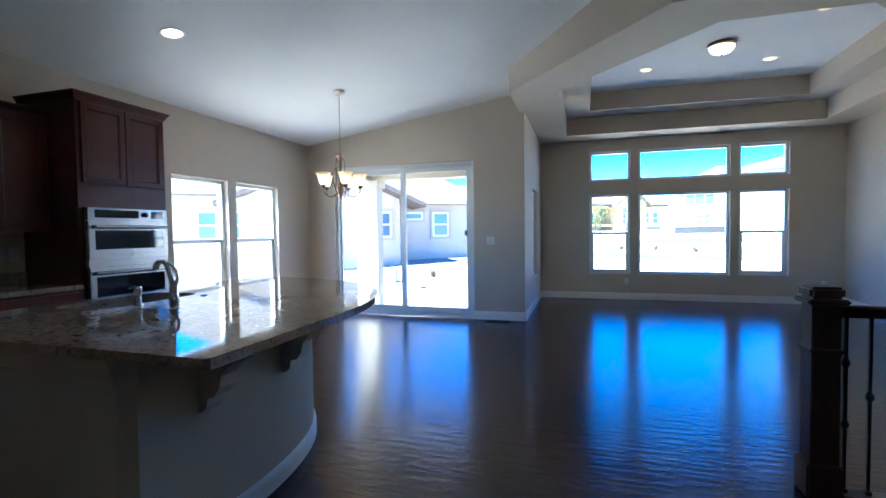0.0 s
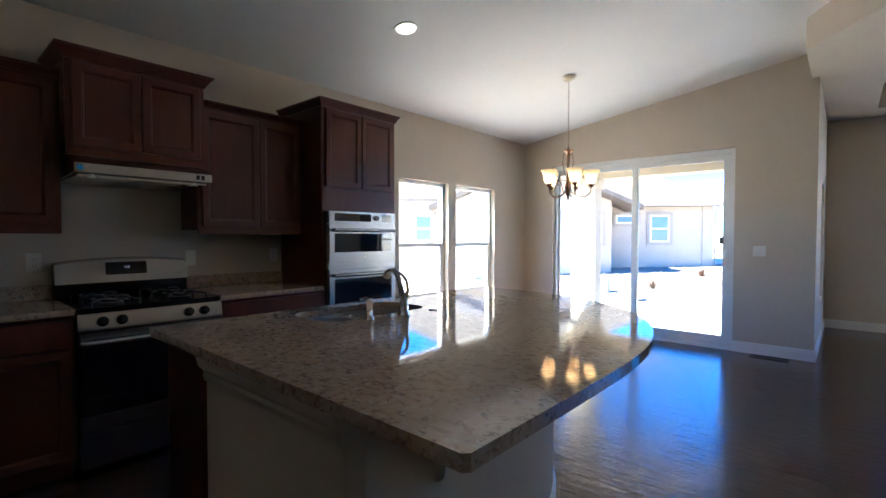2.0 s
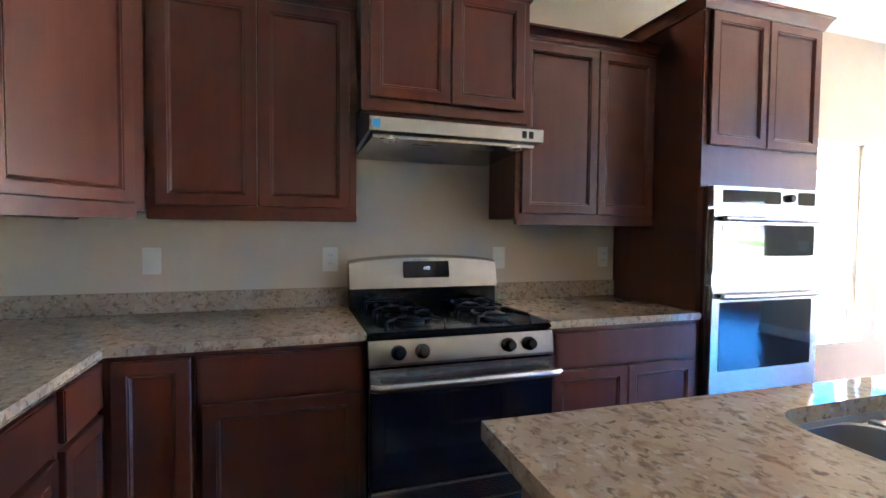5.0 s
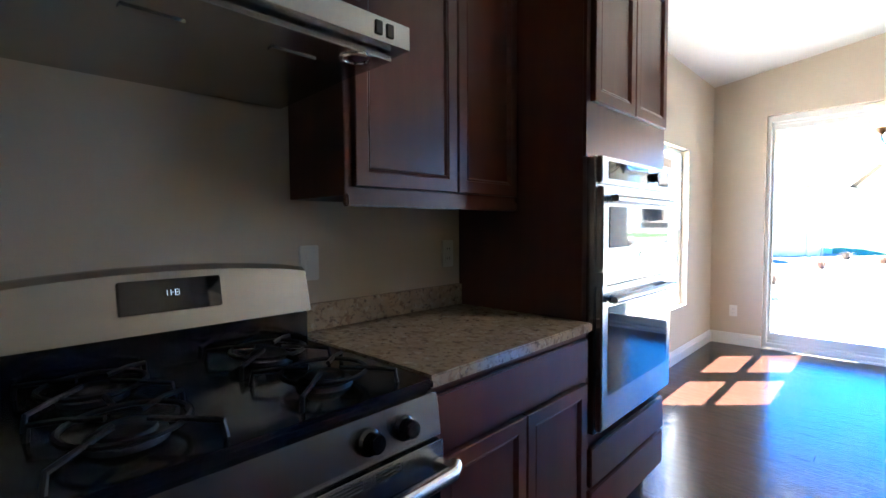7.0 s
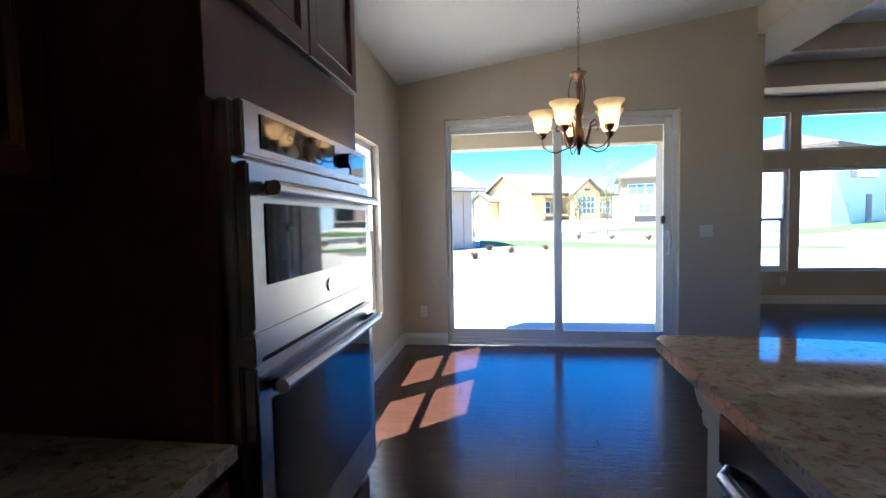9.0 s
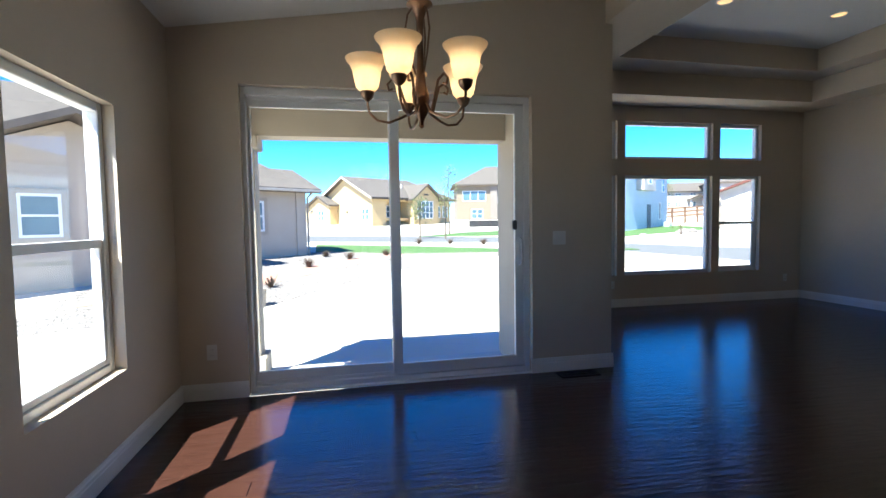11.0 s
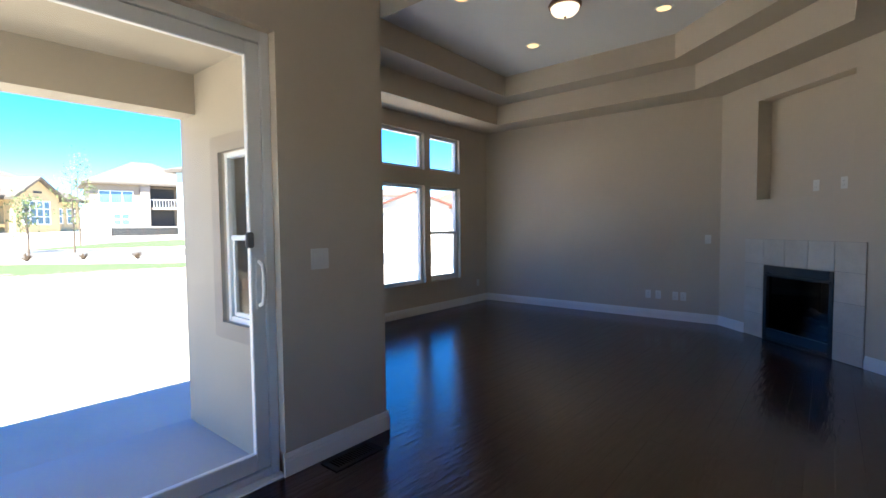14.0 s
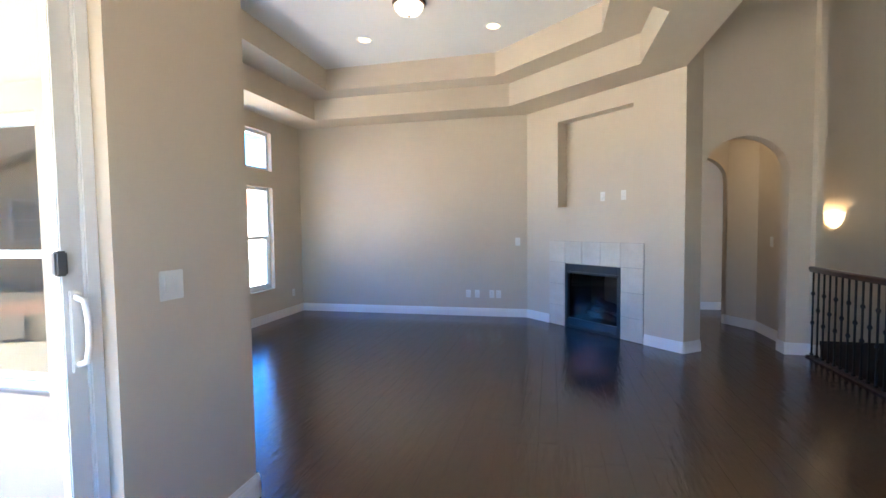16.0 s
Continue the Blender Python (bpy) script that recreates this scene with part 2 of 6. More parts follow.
CONCRETE = material("patio concrete", (0.46, 0.44, 0.40), 0.85, other=(0.40, 0.38, 0.35), scale=1.5, fine=0.06, bump=0.2, bump_scale=80)
ASPHALT = material("asphalt", (0.10, 0.10, 0.10), 0.9, other=(0.12, 0.118, 0.115), scale=2, fine=0.1)
SAND = material("bare pale soil", (0.54, 0.48, 0.40), 0.95, other=(0.44, 0.39, 0.32), scale=0.5, fine=0.1, bump=0.6, bump_scale=30)
GRAVEL = material("river gravel", (0.27, 0.24, 0.21), 0.9, other=(0.13, 0.115, 0.105), scale=14, mix=0.9, fine=0.3, bump=1.0, bump_scale=20)
STONES = material("river stones", (0.30, 0.265, 0.235), 0.85, other=(0.14, 0.125, 0.115), scale=5, mix=0.9, fine=0.3)
REDPATH = material("red gravel", (0.36, 0.20, 0.145), 0.95, other=(0.29, 0.155, 0.11), scale=10, fine=0.2, bump=0.6)
GRASS = material("lawn", (0.045, 0.10, 0.02), 0.9, other=(0.07, 0.125, 0.03), scale=3, fine=0.4, bump=1.0, bump_scale=60)
LEAF = material("spring leaves", (0.09, 0.125, 0.035), 0.7, other=(0.13, 0.15, 0.05), scale=9, vary=0.1)
BARK = material("bark", (0.12, 0.085, 0.06), 0.9, scale=14, stretch=(3, 3, 0.6), bump=0.6)
STONE = material("stone veneer", (0.28, 0.24, 0.20), 0.9, other=(0.16, 0.13, 0.11), scale=4, mix=0.7, bump=0.6, bump_scale=18)
FIREBOX = material("sooty steel", (0.013, 0.013, 0.014), 0.55, scale=6, bump=0.1)
LOGS = material("ceramic log", (0.22, 0.19, 0.16), 0.9, other=(0.08, 0.065, 0.055), scale=9, mix=0.9, bump=0.8, bump_scale=25)


# ---- building helpers ----
def bm_box(bm, x0, x1, y0, y1, z0, z1, bevel=0.0):
    r = bmesh.ops.create_cube(bm, size=1)
    for v in r["verts"]:
        v.co = Vector(((x0 + x1) / 2 + v.co.x * (x1 - x0), (y0 + y1) / 2 + v.co.y * (y1 - y0), (z0 + z1) / 2 + v.co.z * (z1 - z0)))
    if bevel:
        es = list({e for v in r["verts"] for e in v.link_edges})
        bmesh.ops.bevel(bm, geom=es, offset=bevel, segments=2, affect="EDGES")
    return bm


def box(*a, bevel=0.0):
    return bm_box(bmesh.new(), *a, bevel=bevel)


def bm_prism(bm, pts, z0, z1):
    """A prism over an outline in plan, anticlockwise."""
    lo = [bm.verts.new((x, y, z0)) for x, y in pts]
    hi = [bm.verts.new((x, y, z1)) for x, y in pts]
    bm.faces.new(hi), bm.faces.new(lo[::-1])
    for i in range(len(pts)):
        j = (i + 1) % len(pts)
        bm.faces.new((lo[i], lo[j], hi[j], hi[i]))
    return bm


def bm_lathe(bm, profile, n=24, at=(0, 0, 0), tilt=None):
    rings = []
    for r, z in profile:
        ring = []
        for k in range(n):
            a = 2 * math.pi * k / n
            p = Vector((r * math.cos(a), r * math.sin(a), z))
            ring.append(bm.verts.new((tilt @ p if tilt else p) + Vector(at)))
        rings.append(ring)
    for a, b in zip(rings, rings[1:]):
        for k in range(n):
            bm.faces.new((a[k], a[(k + 1) % n], b[(k + 1) % n], b[k]))
    if profile[0][0] > 1e-5:
        bm.faces.new(rings[0][::-1])
    if profile[-1][0] > 1e-5:
        bm.faces.new(rings[-1])
    return bm


def bm_tube(bm, pts, r, n=10):
    """A round bar along points; r is one radius or one for each point."""
    pts = [Vector(p) for p in pts]
    rs = r if isinstance(r, (list, tuple)) else [r] * len(pts)
    rings, up = [], None
    for i, p in enumerate(pts):
        d = (pts[min(i + 1, len(pts) - 1)] - pts[max(i - 1, 0)]).normalized()
        if up is None:
            up = Vector((0, 0, 1)) if abs(d.z) < 0.9 else Vector((1, 0, 0))
        u = (up - d * up.dot(d)).normalized()
        w = d.cross(u)
        up = u
        rings.append([bm.verts.new(p + (u * math.cos(2 * math.pi * k / n) + w * math.sin(2 * math.pi * k / n)) * rs[i]) for k in range(n)])
    for a, b in zip(rings, rings[1:]):
        for k in range(n):
            bm.faces.new((a[k], a[(k + 1) % n], b[(k + 1) % n], b[k]))
    bm.faces.new(rings[0][::-1]), bm.faces.new(rings[-1])
    return bm


def mesh_of(name, bm, mat, smooth=False):
    bmesh.ops.recalc_face_normals(bm, faces=bm.faces[:])
    me = bpy.data.meshes.new(name)
    bm.to_mesh(me)
    bm.free()
    me.materials.append(mat)
    if smooth:
        for p in me.polygons:
            p.use_smooth = True
        me.set_sharp_from_angle(angle=radians(40))
    return me


def part(name, bm, mat, parent, label="", smooth=False, world=False):
    """Links bm as one mesh under a thing or under a part. world: its points are given in the place's own metres."""
    if world:
        off, p = Vector(), parent
        while p:
            off, p = off + p.location, p.parent
        bmesh.ops.translate(bm, verts=bm.verts[:], vec=-off)
    ob = new(name, mesh_of(name, bm, mat, smooth))
    ob.parent = parent
    return tagged(ob, label) if label else ob


def thing(name, m, label, category, group="", kind=""):
    ob = new(name)
    ob.empty_display_size = 0.1
    ob.matrix_basis = m if isinstance(m, Matrix) else pose(*m)
    return tagged(ob, label, category, group, kind)


def struct(name, bm, mat, label="", smooth=False):
    return tagged(new(name, mesh_of(name, bm, mat, smooth)), label, kind="structure")


def bm_holed(bm, us, vs, holes, d0, d1, place):
    """A wall slab with rectangular holes through it. place(u, v, d) gives the point; holes are (u0, u1, v0, v1)."""
    U = sorted({*us, *(h[k] for h in holes for k in (0, 1))})
    V = sorted({*vs, *(h[k] for h in holes for k in (2, 3))})
    U, V = [u for u in U if us[0] <= u <= us[1]], [v for v in V if vs[0] <= v <= vs[1]]
    solid = {}
    for i in range(len(U) - 1):
        for j in range(len(V) - 1):
            cu, cv = (U[i] + U[i + 1]) / 2, (V[j] + V[j + 1]) / 2
            solid[i, j] = not any(h[0] < cu < h[1] and h[2] < cv < h[3] for h in holes)
    cache = {}

    def vert(i, j, k):
        if (i, j, k) not in cache:
            cache[i, j, k] = bm.verts.new(place(U[i], V[j], (d0, d1)[k]))
        return cache[i, j, k]
    for (i, j), s in solid.items():
        if not s:
            continue
        for k in (0, 1):
            bm.faces.new([vert(a, b, k) for a, b in ((i, j), (i + 1, j), (i + 1, j + 1), (i, j + 1))])
        for (di, dj), (a, b) in (((-1, 0), ((i, j), (i, j + 1))), ((1, 0), ((i + 1, j), (i + 1, j + 1))),
                                 ((0, -1), ((i, j), (i + 1, j))), ((0, 1), ((i, j + 1), (i + 1, j + 1)))):
            if not solid.get((i + di, j + dj), False):
                bm.faces.new((vert(*a, 0), vert(*b, 0), vert(*b, 1), vert(*a, 1)))
    return bm


def on_x(u, v, d):
    return (d, u, v)


def on_y(u, v, d):
    return (u, d, v)


# ---- plan ----
XW, YN, XP, YL, XE, YS = -4.222, 7.10, -0.755, 9.62, 4.115, 0.11
FA, FB = Vector((4.115, 5.982, 0)), Vector((2.45, 4.305, 0))
CEIL0, CEIL_SLOPE = 2.69, 0.153


def ceil_z(x):
    return CEIL0 + CEIL_SLOPE * (x - XW)


def grade(x, y):
    return -0.75 + 0.0775 * max(0.0, min(y, 20.0) - 10.5) + 0.0415 * max(0.0, y - 20.0)

# ---- walls ----
KW = [(4.465, 5.30, 0.50, 1.95), (5.445, 6.29, 0.50, 1.95)]
DOOR = (-3.755, -1.487, 0.0, 2.322)
LW_LOW = [(0.145, 0.86), (0.99, 2.465), (2.595, 3.335)]
LW = [(a, b, 0.468, 1.943) for a, b in LW_LOW] + [(a, b, 2.18, 2.73) for a, b in LW_LOW]
SIDE = (8.16, 8.95, 0.51, 1.97)
struct("wall_west", bm_holed(bmesh.new(), (YS - 0.15, YN), (0, 2.9), KW, XW - 0.15, XW, on_x), WALL, "beige painted kitchen wall with two window openings")
struct("wall_north", bm_holed(bmesh.new(), (XW - 0.15, XP), (0, 3.4), [DOOR], YN, YN + 0.16, on_y), WALL, "beige painted wall round the sliding door")
struct("wall_return", bm_holed(bmesh.new(), (YN + 0.16, YL + 0.16), (0, 3.6), [SIDE], XP - 0.147, XP, on_x), WALL, "beige painted side wall with one window opening")
struct("wall_living_north", bm_holed(bmesh.new(), (XP, XE + 0.15), (0, 3.6), LW, YL, YL + 0.16, on_y), WALL, "beige painted wall with six window openings")
struct("wall_east", box(XE, XE + 0.15, 4.95, YL, 0, 3.6), WALL, "plain beige painted living room wall")
struct("wall_kitchen_south", box(XW, -1.7, YS - 0.15, YS, 0, 4.2), WALL, "plain beige painted kitchen wall")
# unseen walls added only to close the space behind the start of the walk
struct("wall_closing_west", box(-1.85, -1.7, -2.2, YS - 0.15, 0, 4.2), WALL)
struct("wall_closing_south", box(-1.85, 4.2, -2.35, -2.2, 0, 4.2), WALL)

# fireplace wall, in its own frame: along the wall, into the wall, up
FD = (FB - FA).normalized()
FM = Matrix(((FD.x, -FD.y, 0, FA.x), (FD.y, FD.x, 0, FA.y), (0, 0, 1, 0), (0, 0, 0, 1)))
NDEEP = 0.17
FLEN = (FB - FA).length
NICHE, BOX = (0.60, 1.75, 1.59, 2.72), (0.737, 1.603, 0.0, 0.845)
fw = bm_holed(bmesh.new(), (-0.1, FLEN), (0, 3.2), [NICHE, BOX], 0.0, NDEEP, lambda u, v, d: (u, d, v))
bm_box(fw, NICHE[0] - 0.05, NICHE[1] + 0.05, NDEEP + 0.003, NDEEP + 0.03, NICHE[2] - 0.05, NICHE[3] + 0.05)
bmesh.ops.transform(fw, matrix=FM, verts=fw.verts[:])
struct("wall_fireplace", fw, WALL, "beige painted angled chimney wall with a recessed niche")
end = FB
struct("wall_fireplace_end", bm_prism(bmesh.new(), [(end.x, end.y), (2.60, 4.11), (2.79, 4.10), (2.79, 4.45), (end.x + 0.2, end.y + 0.05)], 0, 4.2), WALL)

# arch wall at the hall
def arch_wall(x0, x1, y0, y1, a0, a1, spring, top):
    bm = bmesh.new()
    c, r = (a0 + a1) / 2, (a1 - a0) / 2
    arc = [(c + r * math.cos(t), spring + r * math.sin(t)) for t in [math.pi * k / 24 for k in range(25)]]
    prof = [(y1, 0), (y1, top), (y0, top), (y0, 0), (a0, 0)] + arc[::-1] + [(a1, 0)]
    f = [bm.verts.new((x0, y, z)) for y, z in prof]
    g = [bm.verts.new((x1, y, z)) for y, z in prof]
    bm.faces.new(f), bm.faces.new(g[::-1])
    for i in range(len(prof)):
        j = (i + 1) % len(prof)
        bm.faces.new((f[i], f[j], g[j], g[i]))
    return bm


struct("wall_arch", arch_wall(2.62, 2.79, 3.10, 4.30, 3.30, 4.10, 1.845, 4.2), WALL, "beige painted wall with a rounded archway")
struct("wall_arch_end", bm_prism(bmesh.new(), [(2.57, 3.02), (2.79, 3.02), (2.79, 3.10), (2.62, 3.10), (2.57, 3.08)], 0, 4.2), WALL)
struct("wall_hall_south", bm_prism(bmesh.new(), [(2.79, 3.02), (3.80, 3.02), (4.15, 3.25), (4.12, 3.36), (3.75, 3.14), (2.79, 3.14)], 0, 2.8), WALL)
struct("wall_hall_back", arch_wall(4.15, 4.29, 3.25, 4.83, 3.36, 4.05, 1.90, 2.8), WALL, "beige hall wall with a smaller archway")
struct("wall_hall_far", box(5.2, 5.35, 2.5, 5.6, 0, 2.8), WALL)
struct("wall_hall_north", box(3.4, 5.2, 4.83, 4.95, 0, 2.8), WALL)
struct("wall_hall_inner", box(4.22, 5.2, 2.5, 2.62, 0, 2.8), WALL)
struct("ceiling_hall", bm_prism(bmesh.new(), [(2.79, 3.05), (3.5, 3.05), (3.5, 2.5), (5.35, 2.5), (5.35, 4.95), (3.4, 4.95), (2.85, 4.35), (2.79, 4.35)], 2.62, 2.8), WHITE)
struct("wall_stair_east", box(3.37, 3.52, -2.2, 3.02, -2.6, 4.2), WALL, "beige painted stairwell wall")
struct("wall_stair_north", box(1.12, 3.37, 3.04, 3.16, -2.6, -0.02), WALL)
struct("wall_stair_south", box(1.12, 3.37, 1.84, 1.94, -2.6, -0.02), WALL)

# ---- floor and ceilings ----
struct("floor", box(XW - 0.15, 5.35, -2.35, YN + 0.02, -0.20, -0.016), SUBFLOOR, "dark stained hardwood plank floor")
struct("floor_living", box(XP - 0.12, XE + 0.15, YN + 0.02, YL + 0.1, -0.20, -0.016), SUBFLOOR)

kc = bmesh.new()
out = [(-4.62, -2.35), (4.2, -2.35), (4.2, 4.38), (2.47, 4.38), (2.47, 4.31), (0.66, 4.31), (-0.82, 6.12), (-0.82, 7.30), (-4.62, 7.30)]
lo = [kc.verts.new((x, y, ceil_z(x))) for x, y in out]
hi = [kc.verts.new((x, y, ceil_z(x) + 0.12)) for x, y in out]
kc.faces.new(lo[::-1]), kc.faces.new(hi)
for i in range(len(out)):
    j = (i + 1) % len(out)
    kc.faces.new((lo[i], lo[j], hi[j], hi[i]))
struct("ceiling_kitchen", kc, WHITE, "white painted sloping ceiling")

T0 = [(-0.82, 9.64), (-0.82, 6.12), (0.66, 4.31), (2.46, 4.31), (4.13, 5.99), (4.13, 9.64)]
T1 = [(-0.25, 9.05), (-0.25, 6.27), (1.09, 4.78), (2.26, 4.78), (3.57, 6.19), (3.61, 9.06)]
T2 = [(0.14, 8.60), (0.14, 6.42), (1.25, 5.16), (2.13, 5.16), (3.20, 6.33), (3.23, 8.67)]
Z1, Z2, Z3 = 2.945, 3.245, 3.535


def bm_rings(bm, loops):
    vs = [[bm.verts.new((x, y, z)) for x, y in pts] for pts, z in loops]
    for a, b in zip(vs, vs[1:]):
        for i in range(len(a)):
            j = (i + 1) % len(a)
            bm.faces.new((a[i], a[j], b[j], b[i]))
    return vs


tr = bmesh.new()
bm_rings(tr, [(T0, 3.75), (T0, Z1), (T1, Z1), (T1, Z2), (T2, Z2), (T2, Z3 + 0.02)])
struct("ceiling_tray", tr, WALL, "beige stepped tray ceiling")
struct("ceiling_living", bm_prism(bmesh.new(), [(0.0, 8.8), (0.0, 6.3), (1.1, 5.0), (2.4, 5.0), (3.5, 6.2), (3.5, 8.8)], Z3, Z3 + 0.1), WHITE, "white painted upper ceiling")
# added slabs and wall, out of view, that stop sky light leaking in
struct("light_block_slab", box(-0.95, 5.4, -2.4, YL + 0.16, 4.25, 4.4), ROOF)
struct("light_block_slab", box(-0.80, 4.2, 4.3, YL + 0.16, 3.75, 3.9), ROOF)
struct("light_block_wall", box(4.2, 4.35, -2.35, 4.3, 2.8, 4.25), WALL)


# ---- baseboards ----
def baseboard(a, b, side):
    """A white base from a to b in plan; side: 1 where the room lies to the left of that way."""
    a, b = Vector((*a, 0)), Vector((*b, 0))
    d = (b - a).normalized()
    n = Vector((-d.y, d.x, 0)) * side
    prof = [(0.0, 0.0), (0.016, 0.0), (0.016, 0.080), (0.012, 0.086), (0.012, 0.100), (0.008, 0.106), (0.006, 0.120), (0.0, 0.122)]
    bm = bmesh.new()
    ra = [bm.verts.new(a + n * p + Vector((0, 0, z + 0.001))) for p, z in prof]
    rb = [bm.verts.new(b + n * p + Vector((0, 0, z + 0.001))) for p, z in prof]
    for i in range(len(prof)):
        j = (i + 1) % len(prof)
        bm.faces.new((ra[i], ra[j], rb[j], rb[i]))
    bm.faces.new(ra), bm.faces.new(rb[::-1])
    struct("baseboard", bm, TRIM, "white painted moulded baseboard")


fpt = lambda u: tuple((FM @ Vector((u, 0, 0)))[:2])
for a, b, s in [((XW, 3.85), (XW, YN), -1), ((XW, YN), (DOOR[0], YN), -1), ((DOOR[1] - 0.015, YN), (XP + 0.016, YN), -1), ((XP, YN - 0.016), (XP, YL), -1),
                ((DOOR[1], YN + 0.06), (DOOR[1], YN), 1),
                ((XP, YL), (XE, YL), -1), ((XE, YL), (XE, FA.y), -1), (fpt(0), fpt(0.448), -1), (fpt(1.912), fpt(FLEN + 0.006), -1), (fpt(FLEN), (2.60, 4.11), -1),
                ((2.59, 4.112), (2.79, 4.10), -1), ((2.79, 3.30), (2.62, 3.30), -1), ((2.62, 3.316), (2.62, 3.09), -1), ((2.62, 3.10), (2.57, 3.07), -1), ((2.57, 3.09), (2.57, 3.02), -1),
                ((3.75, 3.14), (2.79, 3.14), -1), ((4.12, 3.36), (3.75, 3.14), -1), ((5.2, 4.83), (5.2, 2.62), -1), ((4.15, 3.36), (4.15, 3.40), 1)]:
    baseboard(a, b, s)


# ---- windows and doors ----
def window(m, w, h, sash=False, label="", fw_=0.045, depth=0.07):
    """A vinyl window; its frame: along the opening, towards the outside, up, from the lower corner."""
    ob = thing("window_1", m, label or "white vinyl picture window in a drywall opening", "window", kind="structure")
    bm = bmesh.new()
    for b in ((0, fw_, 0, h), (w - fw_, w, 0, h), (fw_, w - fw_, 0, fw_), (fw_, w - fw_, h - fw_, h)):
        bm_box(bm, b[0], b[1], 0.06, 0.06 + depth, b[2], b[3], bevel=0.004)
    part("window_frame", bm, VINYL, ob)
    panes = [(fw_, h - fw_)]
    if sash:
        mid = h * sash
        part("meeting_rail", box(fw_, w - fw_, 0.068, 0.112, mid - 0.022, mid + 0.022, bevel=0.003), VINYL, ob)
        bm = bmesh.new()
        for b in ((fw_, fw_ + 0.03, fw_, mid), (w - fw_ - 0.03, w - fw_, fw_, mid), (fw_ + 0.03, w - fw_ - 0.03, fw_, fw_ + 0.035)):
            bm_box(bm, b[0], b[1], 0.070, 0.100, b[2], b[3], bevel=0.003)
        part("sash", bm, VINYL, ob)
        panes = [(fw_, mid - 0.02), (mid + 0.02, h - fw_)]
    for z0, z1 in panes:
        p = part("pane", box(fw_ - 0.005, w - fw_ + 0.005, 0.092, 0.096, z0 - 0.005, z1 + 0.005), GLASS, ob)
        p.visible_shadow = False
    return ob


for y0, y1, z0, z1 in KW:
    window(pose(XW, y1 - (y1 - y0), z0, 0, 0, 90), y1 - y0, z1 - z0, 0.485, "white vinyl single-hung kitchen window, closed, in a drywall opening")
for k, (x0, x1, z0, z1) in enumerate(LW):
    window(pose(x0, YL, z0), x1 - x0, z1 - z0, 0.51 if k in (0, 2) else False,
           "white vinyl single-hung living room window, closed" if k in (0, 2) else "white vinyl fixed living room window")
window(pose(XP, SIDE[0], SIDE[2], 0, 0, 90), SIDE[1] - SIDE[0], SIDE[3] - SIDE[2], 0.5, "white vinyl single-hung window on the patio side")
sb = bmesh.new()
bm_holed(sb, (SIDE[0] - 0.14, SIDE[1] + 0.14), (SIDE[2] - 0.14, SIDE[3] + 0.14), [SIDE], XP - 0.185, XP - 0.15, on_x)
struct("trim", sb, STUCCO_TRIM, "brown stucco band round the patio window")

# sliding patio door
sd = thing("door_1", pose(DOOR[0], YN + 0.055, 0), "white vinyl sliding patio door with two glass panels, closed", "door", kind="structure")
W_, H_ = DOOR[1] - DOOR[0], DOOR[3]
fb = bmesh.new()
for b in ((0, 0.03, 0, H_), (W_ - 0.05, W_, 0, H_), (0.03, W_ - 0.05, H_ - 0.06, H_), (0.03, W_ - 0.05, 0.0, 0.05)):
    bm_box(fb, b[0], b[1], 0, 0.105, b[2], b[3], bevel=0.004)
for b in ((0.03, W_ - 0.05, 0.05, 0.075), (0.05, W_ - 0.05, H_ - 0.085, H_ - 0.06)):
    bm_box(fb, b[0], b[1], 0.045, 0.06, b[2], b[3])
part("door_frame", fb, VINYL, sd)
part("threshold", box(0.001, W_ - 0.001, -0.053, -0.001, 0.0, 0.014, bevel=0.003), VINYL, sd)


def slider(x0, x1, y, name, left=0.075):
    bm = bmesh.new()
    s = 0.075
    for b in ((x0, x0 + left, 0.055, H_ - 0.065), (x1 - s, x1, 0.055, H_ - 0.065), (x0 + left, x1 - s, 0.055, 0.145), (x0 + left, x1 - s, H_ - 0.135, H_ - 0.065)):
        bm_box(bm, b[0], b[1], y, y + 0.035, b[2], b[3], bevel=0.004)
    pn = part(name, bm, VINYL, sd)
    g = part("pane", box(x0 + left - 0.01, x1 - s + 0.01, y + 0.015, y + 0.02, 0.14, H_ - 0.13), GLASS, pn)
    g.visible_shadow = False
    return pn


slider(0.03, W_ / 2 + 0.035, 0.064, "fixed_panel", 0.022)
mv = slider(W_ / 2 - 0.035, W_ - 0.05, 0.012, "sliding_panel")
hb = bmesh.new()
bm_tube(hb, [(W_ - 0.085, 0.012, 0.92), (W_ - 0.085, -0.030, 0.935), (W_ - 0.085, -0.042, 0.99), (W_ - 0.085, -0.042, 1.08), (W_ - 0.085, -0.030, 1.135), (W_ - 0.085, 0.012, 1.15)], 0.011)
bm_box(hb, W_ - 0.105, W_ - 0.065, 0.004, 0.013, 0.90, 1.17, bevel=0.003)
part("door_handle", hb, VINYL, mv, "white pull handle", smooth=True)
part("latch", box(W_ - 0.155, W_ - 0.115, -0.012, 0.012, 1.22, 1.30, bevel=0.006), LATCH, mv, "dark grey security latch")


